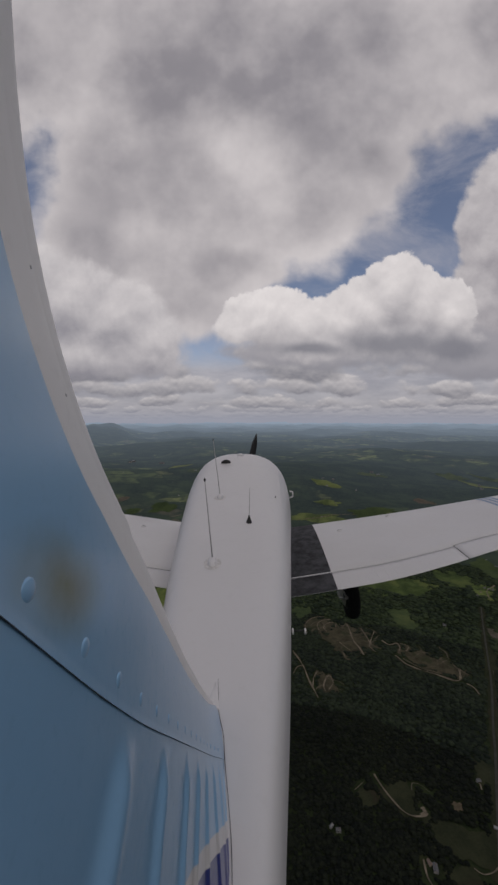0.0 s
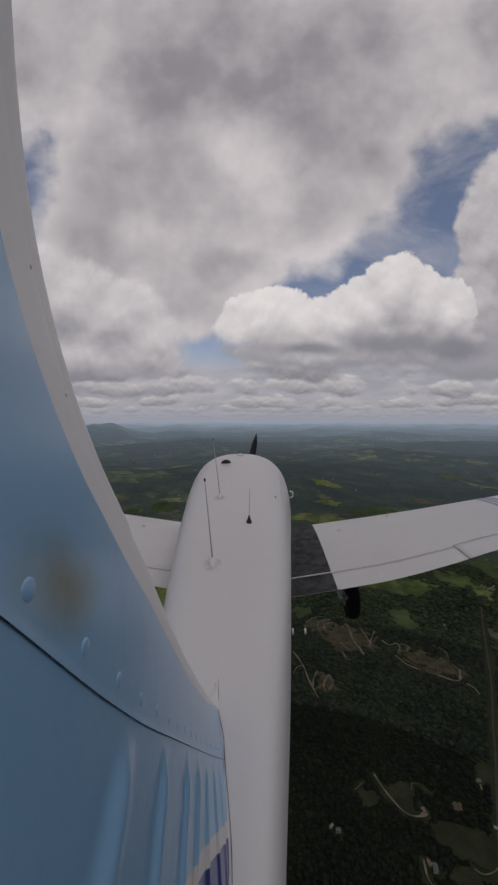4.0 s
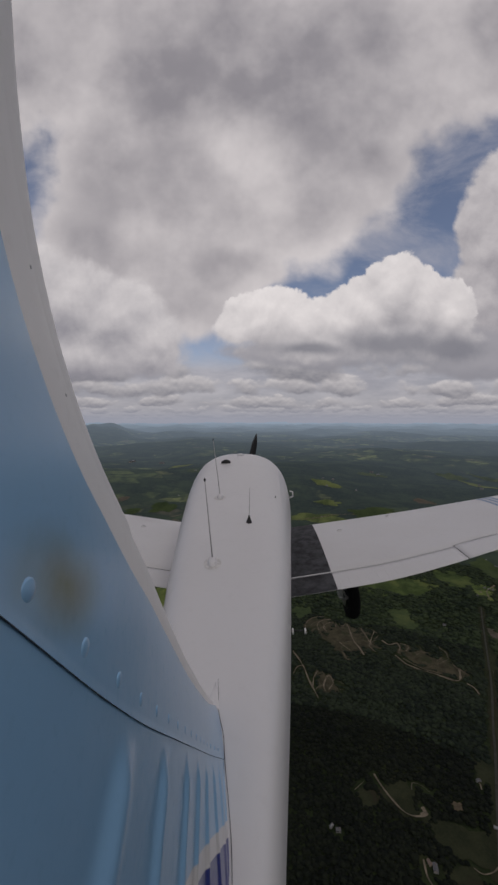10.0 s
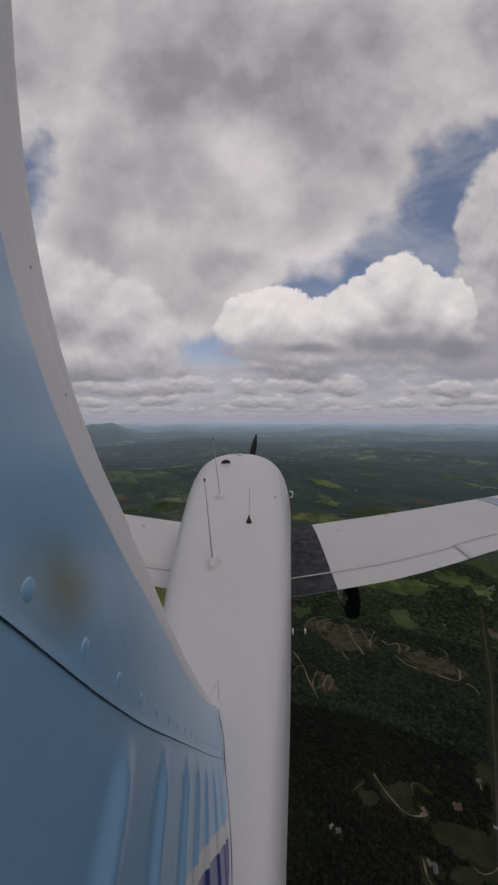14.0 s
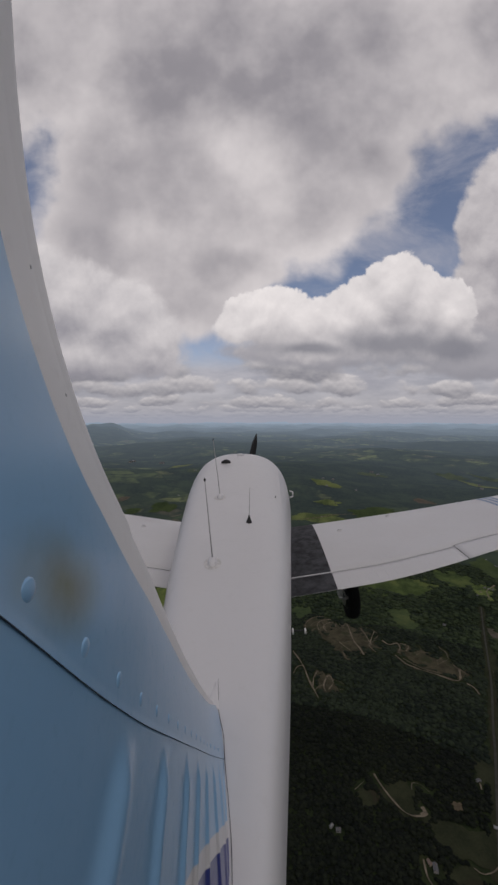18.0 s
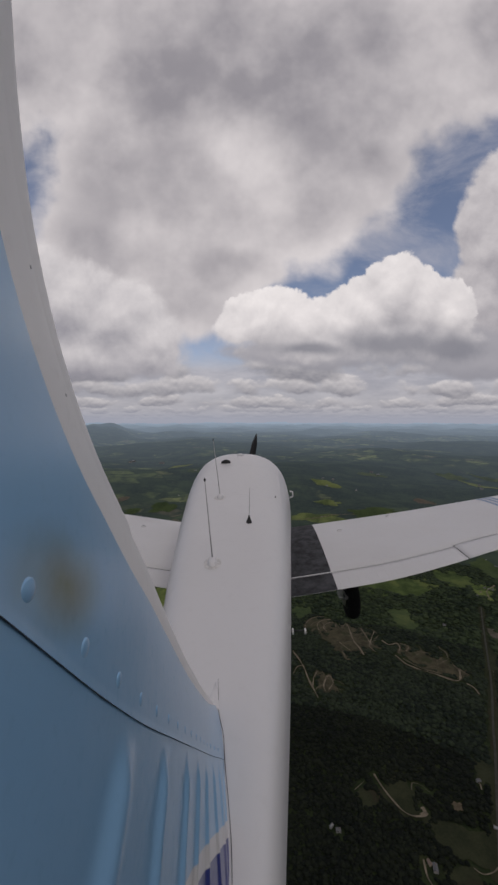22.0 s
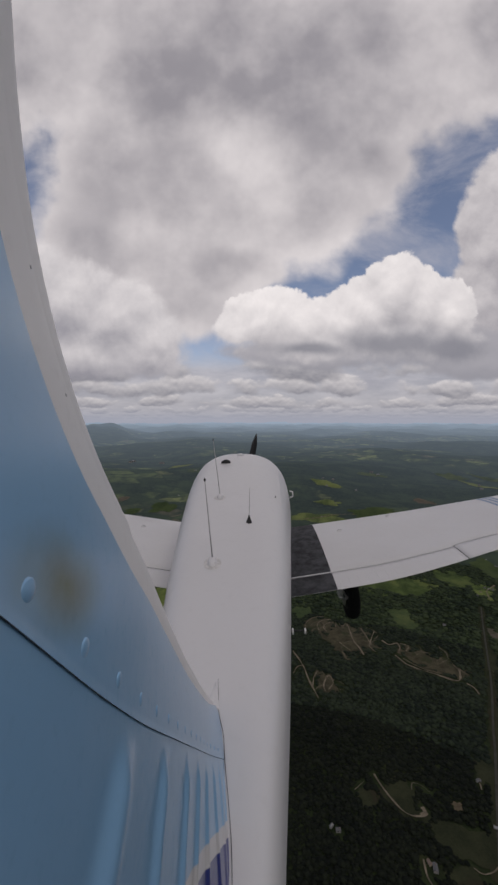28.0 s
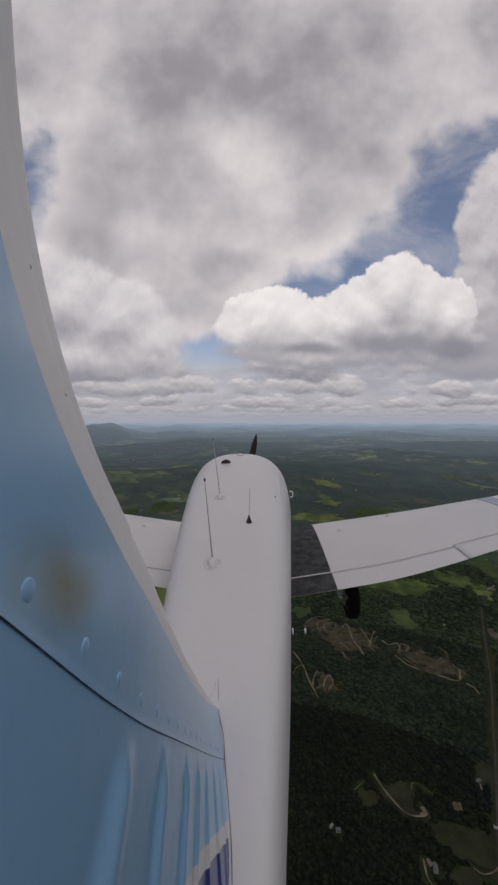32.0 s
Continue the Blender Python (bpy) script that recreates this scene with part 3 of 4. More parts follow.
    part("brake_disc", mirrored(turned([(0.02, -0.004), (0.085, -0.004), (0.088, 0.0), (0.085, 0.004), (0.02, 0.004)], (wx - 0.078, wy, wz), "X", 28), side), STEEL, gear)
    part("brake_caliper", mirrored(rod((wx - 0.105, wy - 0.075, wz + 0.03), (wx - 0.055, wy - 0.075, wz + 0.03), 0.026, n=12), side), MAST_GREY, gear)
    part("axle", mirrored(rod((wx - 0.13, wy, wz), (wx + 0.02, wy, wz), 0.022), side), STEEL, gear)
    part("torque_link", mirrored(rod((wx - 0.11, wy - 0.05, wz + 0.20), (wx - 0.11, wy - 0.10, wz + 0.09), 0.013), side), STEEL, gear)

# ---- propeller at rest ----
prop = tagged(new("propeller"), "black three-blade propeller")
prop.parent = plane
HUB = Vector((MID, 5.70, -0.95))
part("spinner", turned([(0.15, -0.08), (0.145, 0.0), (0.11, 0.12), (0.05, 0.21), (0.003, 0.24)], HUB, "Y", 24), WHITE, prop)
for turn in (0, math.tau / 3, 2 * math.tau / 3):
    ang = radians(11.0) + turn
    rings = []
    for i in range(15):
        r = 0.06 + 1.05 * i / 14
        w = 0.036 + 0.022 * math.sin(math.pi * min(r / 1.10, 1)) - 0.026 * smooth01(0.95, 1.11, r)
        tw = radians(55 - 38 * r)
        ring = []
        for t in range(10):
            a = t * math.tau / 10
            px, py = w * math.cos(a), 0.011 * math.sin(a)
            qx, qy = px * math.cos(tw) - py * math.sin(tw), px * math.sin(tw) + py * math.cos(tw)
            ring.append(HUB + Vector((r * math.sin(ang) + qx * math.cos(ang), qy, r * math.cos(ang) - qx * math.sin(ang))))
        rings.append(ring)
    part("blade", loft(rings), BLACK, prop)

# ---- tail fin ----
nose = curve([(-0.75, 0.985), (-0.62, 0.838), (-0.5, 0.702), (-0.38, 0.572), (-0.27, 0.457), (-0.178, 0.367), (-0.093, 0.2865), (-0.046, 0.2384), (-0.01, 0.2018), (0.023, 0.1743), (0.047, 0.1585), (0.086, 0.1406), (0.131, 0.1304), (0.17, 0.126), (0.4, 0.06), (0.75, -0.08)])
band = curve([(-0.75, 0.004), (-0.66, 0.006), (-0.60, 0.015), (-0.55, 0.023), (-0.45, 0.031), (-0.32, 0.037), (-0.20, 0.039), (-0.13, 0.043), (-0.085, 0.048), (-0.036, 0.045), (0.018, 0.041), (0.066, 0.038), (0.75, 0.036)])


def thick(q, z):
    return 0.06 * math.sqrt(max(q, 0)) * (1 - 0.1 * q) * (1 + 0.60 * smooth01(-0.50, -0.71, z))


SEAM_AT, SEAM_UP, along = Vector((MID, 0.289, -0.242)), Vector((0, 0.7071, 0.7071)), Vector((0, 0.7071, -0.7071))
seam_rise = curve([(-1.3, 0.002), (-0.275, 0.0007), (-0.184, -0.0022), (-0.1126, -0.0025), (0.0455, 0.0016), (0.241, 0.0075), (0.64, 0.0174), (0.9, 0.024)])
BEAD = Vector((0.87, 0.49))       # the beads run aft and a little down
BEADS = ((0.240, 0.0150), (0.358, 0.0125), (0.490, 0.0115), (0.600, 0.0110), (0.712, 0.0100), (0.800, 0.0085), (0.866, 0.0075), (0.918, 0.0065))


def bead(y, z):
    """Pressed beads of the lower skin."""
    across = y * BEAD.y - z * BEAD.x
    s, w = ((y - 0.289) - (z + 0.242)) * 0.7071, (y + z - 0.047) * 0.7071
    below = seam_rise(s) - w
    if below < 0.0:
        return 0.0
    at, wide = min(BEADS, key=lambda b: abs(across - b[0]))
    d = abs(across - at)
    if d > 3 * wide:
        return 0.0
    return 0.0042 * (wide / 0.0115) * math.exp(-((d / wide) ** 2.4)) * smooth01(0.004, 0.034, below)


def fin_point(z, q, out=0.0, side=1):
    return Vector((MID + side * (thick(q, z) + out), nose(z) - q, z))


fin = tagged(new("tail_fin"), "silver-blue tail fin with white leading edge")
fin.parent = plane
Z0 = -0.74


def fin_grid(q_of, nz, nq, out=0.0, side=1, extra=None, z1=0.75):
    def f(u, v):
        z = Z0 + (z1 - Z0) * u
        q = q_of(z, v)
        p = fin_point(z, q, out, side)
        if extra:
            p.x += side * extra(p.y, p.z)
        return p
    return grid(f, nz, nq, side < 0)




def on_fin(y, z, out, side=1):
    return Vector((MID + side * (thick(nose(z) - y, z) + out), y, z))


def skin_place(s, w):
    """The place s along the lap seam and w above it, in the plane of the fin."""
    p = SEAM_AT + along * s + SEAM_UP * (w + seam_rise(s))
    return p.y, p.z


def skin_height(s):
    """How far the upper skin reaches above the seam before it meets the white edge."""
    lo, hi = 0.0, 1.3
    for _ in range(26):
        k = (lo + hi) / 2
        y, z = skin_place(s, k)
        lo, hi = (k, hi) if nose(z) - y > band(z) else (lo, k)
    return lo


def upper_skin(nu, nv, side):
    rows_of = [(-1.25 + 2.05 * (i / nu)) for i in range(nu + 1)]
    tops = [skin_height(s) for s in rows_of]

    def f(u, v):
        i = round(u * nu)
        y, z = skin_place(rows_of[i], tops[i] * v)
        # the lower edge is turned out a hair over the skin beneath
        return on_fin(y, z, 0.0003 * (1 - smooth01(0.0, 0.004, tops[i] * v)), side)
    return grid(f, nu, nv, side > 0)


def lower_skin(nu, nv, side):
    def f(u, v):
        y, z = skin_place(-1.25 + 2.05 * u, 0.006 - 0.75 * v**1.15)
        p = on_fin(y, z, -0.0008, side)
        p.x += side * bead(y, z)
        return p
    return grid(f, nu, nv, side < 0)


for side in (1, -1):
    part("leading_edge", fin_grid(lambda z, v: band(z) * v**2, 150, 14, 0.0, side), EDGE_WHITE, fin, "white painted leading edge")
    part("upper_skin", upper_skin(*((260, 60) if side > 0 else (80, 20)), side), FIN_BLUE, fin, "smooth silver-blue fin skin with an olive stain")
    part("lower_skin", lower_skin(*((620, 220) if side > 0 else (60, 40)), side), LOWER_BLUE, fin, "beaded blue lower skin with white and navy stripes")


def edge_cap(u, v):
    z = -0.068 + 0.818 * u
    a = (v - 0.5) * math.pi
    grow = smooth01(-0.068, -0.062, z)
    q = 0.013 * (1 - math.cos(a))
    return Vector((MID + math.copysign(thick(q, z) + 0.0008 * grow * max(0.0, math.cos(a)) ** 0.7, a), nose(z) - q + 0.0030 * grow * math.cos(a), z))


part("edge_cap", grid(edge_cap, 90, 24), EDGE_WHITE, fin, "white cap over the upper leading edge")
# dark lap seam

def seam_point(s, w, out):
    return on_fin(*skin_place(s, w), out)


def seam_dirt(u, v):
    s = -0.45 + 1.25 * u
    wide = 0.00022 + 0.0004 * max(0.0, noise.noise(Vector((s * 26, 0.0, 2.0)))) + 0.0004 * max(0.0, noise.noise(Vector((s * 9, 4.0, 2.0))))
    return seam_point(s, 0.00005 - wide * v, 0.0003 - 0.0007 * v)


part("lap_seam", grid(seam_dirt, 260, 1), SEAM_DIRT, fin, "dark dirty lap seam")
s = -0.266
rivet_me = None
while s < 0.56:
    p = seam_point(s, 0.0105, 0.0)
    if rivet_me is None:
        rivet = part("rivet", turned([(0.0046, -0.001), (0.0042, 0.00002), (0.0034, 0.00030), (0.0024, 0.00052), (0.0012, 0.00066), (0.0003, 0.0007)], (0, 0, 0), "X", 14), RIVET_BLUE, fin, "raised round rivet")
        rivet_me = rivet.data
    else:
        rivet = new("rivet", rivet_me)
        rivet.parent = fin
    rivet.location = p
    s += 0.0545
for z, q in ((0.021, 0.020), (0.066, 0.017)):
    part("screw", turned([(0.0008, -0.0004), (0.0007, 0.0001), (0.0002, 0.0002)], fin_point(z, q), "X", 10), MAST_GREY, fin)
# gap line where the fin meets the deck, and its small fairing ahead
gap_x = curve([(0.15, -0.022), (0.3, -0.026), (0.5, -0.030), (0.58, -0.0325), (0.621, -0.036), (0.683, -0.0451), (0.754, -0.0571), (0.80, -0.0631), (0.836, -0.074), (0.86, -0.080)])
part("root_gap", grid(lambda u, v: (lambda y: Vector((gap_x(y) + 0.004 + (0.0010 + 0.0014 * abs(noise.noise(Vector((y * 14, 0, 0))))) * v, y, deck(gap_x(y) + 0.004, y) + 0.003)))(0.15 + 0.71 * u), 80, 1), GROOVE, fin, "dark gap along the fin root")
part("deck_joint", grid(lambda u, v: (lambda x, y: Vector((x, y, deck(x, y) + 0.0012)))(-0.0835 + 0.006 * u + 0.0008 * v, 0.945 - 0.06 * u), 10, 1), GROOVE, fin)
part("fin_fairing", loft([[Vector((MID + w * math.cos(t * math.pi / 10), y, deck(MID, y) - 0.01 + h * math.sin(t * math.pi / 10))) for t in range(11)]
                          for y, w, h in ((0.78, 0.036, 0.020), (0.85, 0.026, 0.015), (0.90, 0.016, 0.012), (0.94, 0.005, 0.010))]), WHITE, fin, "small white fairing at the fin root")

# ---- the land ----
def hills(x, y):
    r = math.hypot(x, y)
    fade = 1 - smooth01(1250, 1650, r)
    rough = 0.45 + 0.55 * smooth01(450, 950, r)
    return fade * rough * (34 * noise.noise(Vector((x / 520, y / 520, 0.3))) + 13 * noise.noise(Vector((x / 170, y / 170, 4.1))) + 4 * noise.noise(Vector((x / 60, y / 60, 7.7))))


def sheet(radii, angles, place):
    bm = bmesh.new()
    uvl = bm.loops.layers.uv.new("country")
    vs, uvs = [], {}
    for r in radii:
        row = []
        for a in angles:
            p, c = place(r, a)
            v = bm.verts.new(p)
            uvs[v] = c
            row.append(v)
        vs.append(row)
    k = len(angles)
    for i in range(len(radii) - 1):
        for j in range(k):
            f = bm.faces.new((vs[i][j], vs[i][(j + 1) % k], vs[i + 1][(j + 1) % k], vs[i + 1][j]))
            for l in f.loops:
                l[uvl].uv = uvs[l.vert]
    return bm


def near_land(r, a):
    x, y = r * math.sin(a), r * math.cos(a)
    return (x, y, hills(x, y)), (x / 1000, y / 1000)


NEAR, FAR, LOG = 1700, 3100, 4.23


def far_land(r, a):
    """Distant country: it climbs to eye level as the real distance does."""
    s = max(r - NEAR, 0) / FAR
    d = NEAR * math.exp(LOG * s)
    u, v = d * math.sin(a) / 1000, d * math.cos(a) / 1000
    z = EYE_HEIGHT - EYE_HEIGHT * r / d
    swell = 170 * noise.noise(Vector((u / 2.6, v / 2.6, 2.0))) + 55 * noise.noise(Vector((u / 1.0, v / 1.0, 9.0))) + 14 * noise.noise(Vector((u / 0.35, v / 0.35, 5.0)))
    swell *= smooth01(1.7, 3.4, d / 1000) * (1 + 1.2 * smooth01(12, 40, d / 1000))
    peak = 0.031 * r * (0.75 + 0.7 * noise.noise(Vector((a * 22, s * 9, 1.5)))) * math.exp(-((a + 0.40) / 0.075) ** 2) * smooth01(0.42, 0.52, s) * (1 - smooth01(0.56, 0.66, s))
    ridge = 0.0045 * r * max(0.0, 0.25 + noise.noise(Vector((a * 7, s * 10, 3.3))) + 0.5 * noise.noise(Vector((a * 21, s * 16, 6.1)))) * smooth01(0.35, 0.62, s)
    return (r * math.sin(a), r * math.cos(a), z + swell * r / d + peak + ridge), (u, v)


def land_at(x, y, up=0.0):
    """Where a place of the map lies in the scene."""
    d = math.hypot(x, y)
    if d <= NEAR:
        return Vector((x, y, hills(x, y) + up))
    r = NEAR + FAR * math.log(d / NEAR) / LOG
    p = far_land(r, math.atan2(x, y))[0]
    return Vector((p[0], p[1], p[2] + up * 3))


fine = [radians(-48 + 96 * i / 360) for i in range(361)]
coarse = [radians(48 + 264 * i / 40) for i in range(1, 40)]
ground = part("ground", sheet([20 + 1680 * (i / 70) ** 1.2 for i in range(71)], fine + coarse, near_land), FLOOR)
tagged(ground, "dark wooded and grassy valley floor far below", "ground", kind="structure")
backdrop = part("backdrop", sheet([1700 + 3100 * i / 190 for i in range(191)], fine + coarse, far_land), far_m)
tagged(backdrop, "hazy blue-green rolling country out to the horizon", "hills", kind="structure")
cap_bm = bmesh.new()
cap_bm.faces.new([cap_bm.verts.new((20 * math.sin(a), 20 * math.cos(a), hills(20 * math.sin(a), 20 * math.cos(a)))) for a in [i * math.tau / 24 for i in range(24)]])
part("ground_patch", cap_bm, FLOOR, ground)

FIELDS = []


def field_patch(name, mat, label, cx, cy, rx, ry, turn=0.0, lift=1.2, keep=False):
    """A field with an uneven hedge line, lying on the land."""
    FIELDS.append((cx, cy, rx, ry, turn))
    seed = cx * 0.013 + cy * 0.007

    def edge(a):
        c, n = math.cos(a), math.sin(a)
        return 1 + 0.55 * noise.noise(Vector((1.7 * c, 1.7 * n, seed))) + 0.16 * noise.noise(Vector((5 * c, 5 * n, seed))) + 0.07 * noise.noise(Vector((14 * c, 14 * n, seed)))

    def f(u, v):
        a = u * math.tau
        k = v * edge(a)
        e = abs(math.cos(a)) ** 2.6 + abs(math.sin(a)) ** 2.6
        px, py = rx * k * math.cos(a) / e**0.385, ry * k * math.sin(a) / e**0.385
        x, y = cx + px * math.cos(turn) - py * math.sin(turn), cy + px * math.sin(turn) + py * math.cos(turn)
        return land_at(x, y, lift)
    ob = part(name, grid(f, 110, 8, True), mat)
    return tagged(ob, label, "field", "fields", "structure")


def ribbon(name, mat, label, pts, width, lift=2.0, waver=0.25):
    """A track or road along points, draped on the land."""
    pts = [Vector((*p, 0)) for p in pts]
    fine_pts = []
    for i in range(len(pts) - 1):
        p0, p1, p2, p3 = pts[max(i - 1, 0)], pts[i], pts[i + 1], pts[min(i + 2, len(pts) - 1)]
        n = max(3, int((p2 - p1).length / 9))
        for k in range(n):
            t = k / n
            fine_pts.append(0.5 * (2 * p1 + (p2 - p0) * t + (2 * p0 - 5 * p1 + 4 * p2 - p3) * t * t + (3 * p1 - p0 - 3 * p2 + p3) * t**3))
    fine_pts.append(pts[-1])
    bm = bmesh.new()
    last = None
    for i, p in enumerate(fine_pts):
        d = (fine_pts[min(i + 1, len(fine_pts) - 1)] - fine_pts[max(i - 1, 0)]).normalized()
        side = Vector((-d.y, d.x, 0))
        w = width * 0.5 * (1 + waver * 2 * noise.noise(p / 23))
        ends = [p + side * w, p - side * w]
        row = [bm.verts.new(land_at(q.x, q.y, lift)) for q in ends]
        FIELDS.append((p.x, p.y, width * 0.5 + 4, width * 0.5 + 4, 0.0))
        if last:
            bm.faces.new((last[0], row[0], row[1], last[1]))
        last = row
    bmesh.ops.recalc_face_normals(bm, faces=bm.faces[:])
    ob = part(name, bm, mat)
    return tagged(ob, label, "road" if "road" in name else "track", "", "structure")


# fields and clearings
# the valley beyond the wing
field_patch("field", LIT_VALLEY_GRASS, "sunlit yellow-green valley pasture", 424, 2205, 175, 95)
field_patch("field", LIT_VALLEY_GRASS, "sunlit yellow-green meadow above the valley", 589, 2562, 85, 70)
field_patch("field", LIT_VALLEY_GRASS, "sunlit farm meadow with pale buildings", 700, 3180, 110, 150, 0.3)
field_patch("field", HAZED_PASTURE, "pale green clearing on a wooded ridge", 1419, 4066, 170, 110)
field_patch("field", STUBBLE, "reddish bare field", 1444, 2852, 70, 110)
field_patch("field", HAZED_PASTURE, "dull green slope", 2501, 4339, 160, 230)
field_patch("field", HAZED_MEADOW, "sunlit field by a distant village", 2488, 3718, 48, 330)
field_patch("field", HAZED_PASTURE, "distant olive field under a hill", 2836, 4088, 79, 420)
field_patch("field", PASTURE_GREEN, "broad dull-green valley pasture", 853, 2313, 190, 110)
field_patch("field", HAZED_MEADOW, "small distant sunlit field", -1004, 5047, 130, 420)
field_patch("field", STUBBLE, "brown field beside woods", -922, 2548, 39, 51)
field_patch("field", PASTURE_GREEN, "soft green pasture between woods", -606, 2402, 76, 120)
field_patch("field", PASTURE_GREEN, "green pasture by a wooded slope", -777, 2308, 50, 60)
field_patch("field", HAZED_PASTURE, "narrow distant pasture", -598, 3729, 72, 82)
field_patch("field", LIT_GRASS, "sunlit meadow beyond dark woods", -306, 1169, 48, 75)
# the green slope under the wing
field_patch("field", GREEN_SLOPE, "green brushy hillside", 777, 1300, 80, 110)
field_patch("field", LIT_GRASS, "sunlit green farm meadow beside a lane", 816, 1195, 36, 70, -0.5)
field_patch("field", LIT_GRASS, "small sunlit meadow by farm buildings", 862, 1226, 22, 34, 0.6)
field_patch("field", GREEN_SLOPE, "green slope with scattered bushes", 540, 1250, 150, 80)
field_patch("field", PASTURE_GREEN, "green pasture above the lane", 975, 1370, 60, 110)
field_patch("field", PASTURE_GREEN, "olive clearing in the woods", 472, 1043, 40, 64)
field_patch("field", PASTURE_GREEN, "grassy opening by the logged slope", 166, 1088, 34, 58)
field_patch("field", STUBBLE, "dry field beyond the road", 690, 948, 17, 42)
# logged slopes
field_patch("field", SCRUB, "logged slope with dirt tracks", 276, 940, 78, 76)
field_patch("field", SCRUB, "logged knoll with curved tracks", 210, 1003, 46, 46)
field_patch("field", SCRUB, "logged ridge", 460, 853, 82, 32, -0.62)
field_patch("field", SCRUB, "brown logged hollow", 175, 757, 22, 36)
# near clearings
field_patch("field", SHADED_PASTURE, "brown meadow beside a curved track", 238, 523, 27, 30, 0.4)
field_patch("field", SHADED_PASTURE, "olive meadow by the road", 309, 462, 46, 25, -0.25)
field_patch("field", SHADED_PASTURE, "small dull clearing", 189, 523, 17, 14)
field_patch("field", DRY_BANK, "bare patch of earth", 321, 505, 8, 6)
field_patch("field", SHADED_PASTURE, "dull field at the wood's edge", 282, 424, 22, 12)
field_patch("field", SHADED_PASTURE, "olive roadside pasture", 616, 859, 15, 66, -0.55)
field_patch("field", SHADED_PASTURE, "rough roadside grass", 398, 560, 15, 34, -0.55)
# tracks and roads
TRACK, SKID = "branching logging track", "narrow skid track on the logged slope"
for label, wide, pts in (
        (TRACK, 3.2, [(112, 864), (123, 824), (131, 794), (135, 762), (141, 737), (147, 711)]),
        (SKID, 2.0, [(127, 803), (114, 797), (103, 777)]),
        (TRACK, 2.6, [(167, 731), (167, 750), (184, 778), (190, 757), (175, 736)]),
        (SKID, 1.8, [(141, 742), (148, 768), (160, 788)]),
        (SKID, 2.0, [(202, 978), (203, 1008), (226, 1031), (251, 1039)]),
        (SKID, 2.2, [(222, 970), (218, 992), (236, 1015), (261, 1024), (255, 995)]),
        (SKID, 1.7, [(166, 973), (168, 1012), (196, 1041), (235, 1054)]),
        (TRACK, 3.0, [(296, 1022), (291, 976), (287, 929), (292, 893), (293, 862)]),
        (TRACK, 2.6, [(243, 930), (252, 908), (264, 887)]),
        (SKID, 1.8, [(246, 884), (245, 851), (252, 847)]),
        (SKID, 2.0, [(362, 978), (338, 935), (322, 900), (328, 874)]),
        (SKID, 1.8, [(330, 1000), (329, 944), (328, 907)]),
        (TRACK, 2.6, [(270, 1016), (279, 1005), (291, 1022), (291, 1003)]),
        ("broken dirt bank on a ridge", 3.6, [(365, 929), (378, 912), (401, 919), (402, 899), (388, 877)]),
        ("broken dirt bank on a ridge", 4.2, [(376, 867), (390, 839), (414, 826), (442, 810), (464, 797), (486, 786), (499, 793), (516, 826)]),
        (SKID, 2.2, [(409, 918), (428, 906), (412, 885)]),
        (SKID, 2.0, [(391, 857), (412, 839), (440, 820), (463, 809)]),
        ("short dirt cut", 3.6, [(503, 775), (510, 759), (507, 737)]),
        ("pale curved dirt track", 2.6, [(210, 556), (214, 543), (220, 528), (227, 515), (235, 502), (247, 494), (263, 493), (270, 496)]),
        ("bare end of a dirt track", 4.0, [(259, 494), (267, 497), (266, 505)]),
        ("faint curved track", 1.3, [(262, 530), (267, 540), (279, 537), (288, 525)]),
        ("pale farm lane", 1.8, [(377, 546), (376, 536), (373, 528)]),
        ("pale lane to a house", 2.0, [(237, 442), (235, 434), (233, 423), (236, 413)]),
        ("faint curved track", 1.2, [(300, 433), (308, 427), (323, 429), (335, 435)]),
        ("faint track through the woods", 1.2, [(171, 532), (189, 544)]),
        ("pale lane past a farm", 4.0, [(800, 1130), (818, 1170), (842, 1205), (900, 1250)]),
        ("farm lane in the valley", 7.0, [(300, 2150), (430, 2190), (560, 2270), (700, 2280)])):
    ribbon("dirt_track", DIRT, label, pts, wide, waver=0.6)
ROAD = [(740, 1085), (652, 935), (598, 840), (560, 775), (488, 667), (442, 595), (391, 519), (354, 463), (324, 417)]
ribbon("road_verge", SHADED_PASTURE, "mown grass strip along the road", ROAD, 17, lift=1.4, waver=0.3)
ribbon("road", GRAVEL, "straight country road along a cleared strip", ROAD, 4.0, waver=0.05)

wander = random.Random(11)
for cx, cy, rx, ry, many in ((285, 945, 62, 60, 12), (460, 850, 62, 26, 8), (210, 1003, 34, 34, 4), (176, 757, 14, 24, 3)):
    for k in range(many):
        x, y = cx + wander.uniform(-1, 1) * rx, cy + wander.uniform(-1, 1) * ry
        a = wander.uniform(0, 6.28)
        pts = []
        for j in range(5):
            pts.append((x, y))
            a += wander.uniform(-0.6, 0.6)
            x, y = x + 11 * math.cos(a), y + 11 * math.sin(a)
        ribbon("dirt_track", SCRUB_PALE, SKID, pts, wander.uniform(1.4, 2.4), waver=0.9)


# houses: walls, ridged roof, chimney
WALL_MATS = [plain("pale_siding", (0.28, 0.27, 0.255), 0.8, 0, 0.12, 0.8), plain("tan_siding", (0.36, 0.30, 0.23), 0.8, 0, 0.15, 0.8)]
ROOF_MATS = [plain("grey_shingles", (0.11, 0.11, 0.115), 0.85, 0, 0.2, 1.5), plain("metal_roof", (0.22, 0.225, 0.23), 0.45, 0.3, 0.1, 0.6), plain("brown_shingles", (0.17, 0.125, 0.10), 0.85, 0, 0.2, 1.5)]
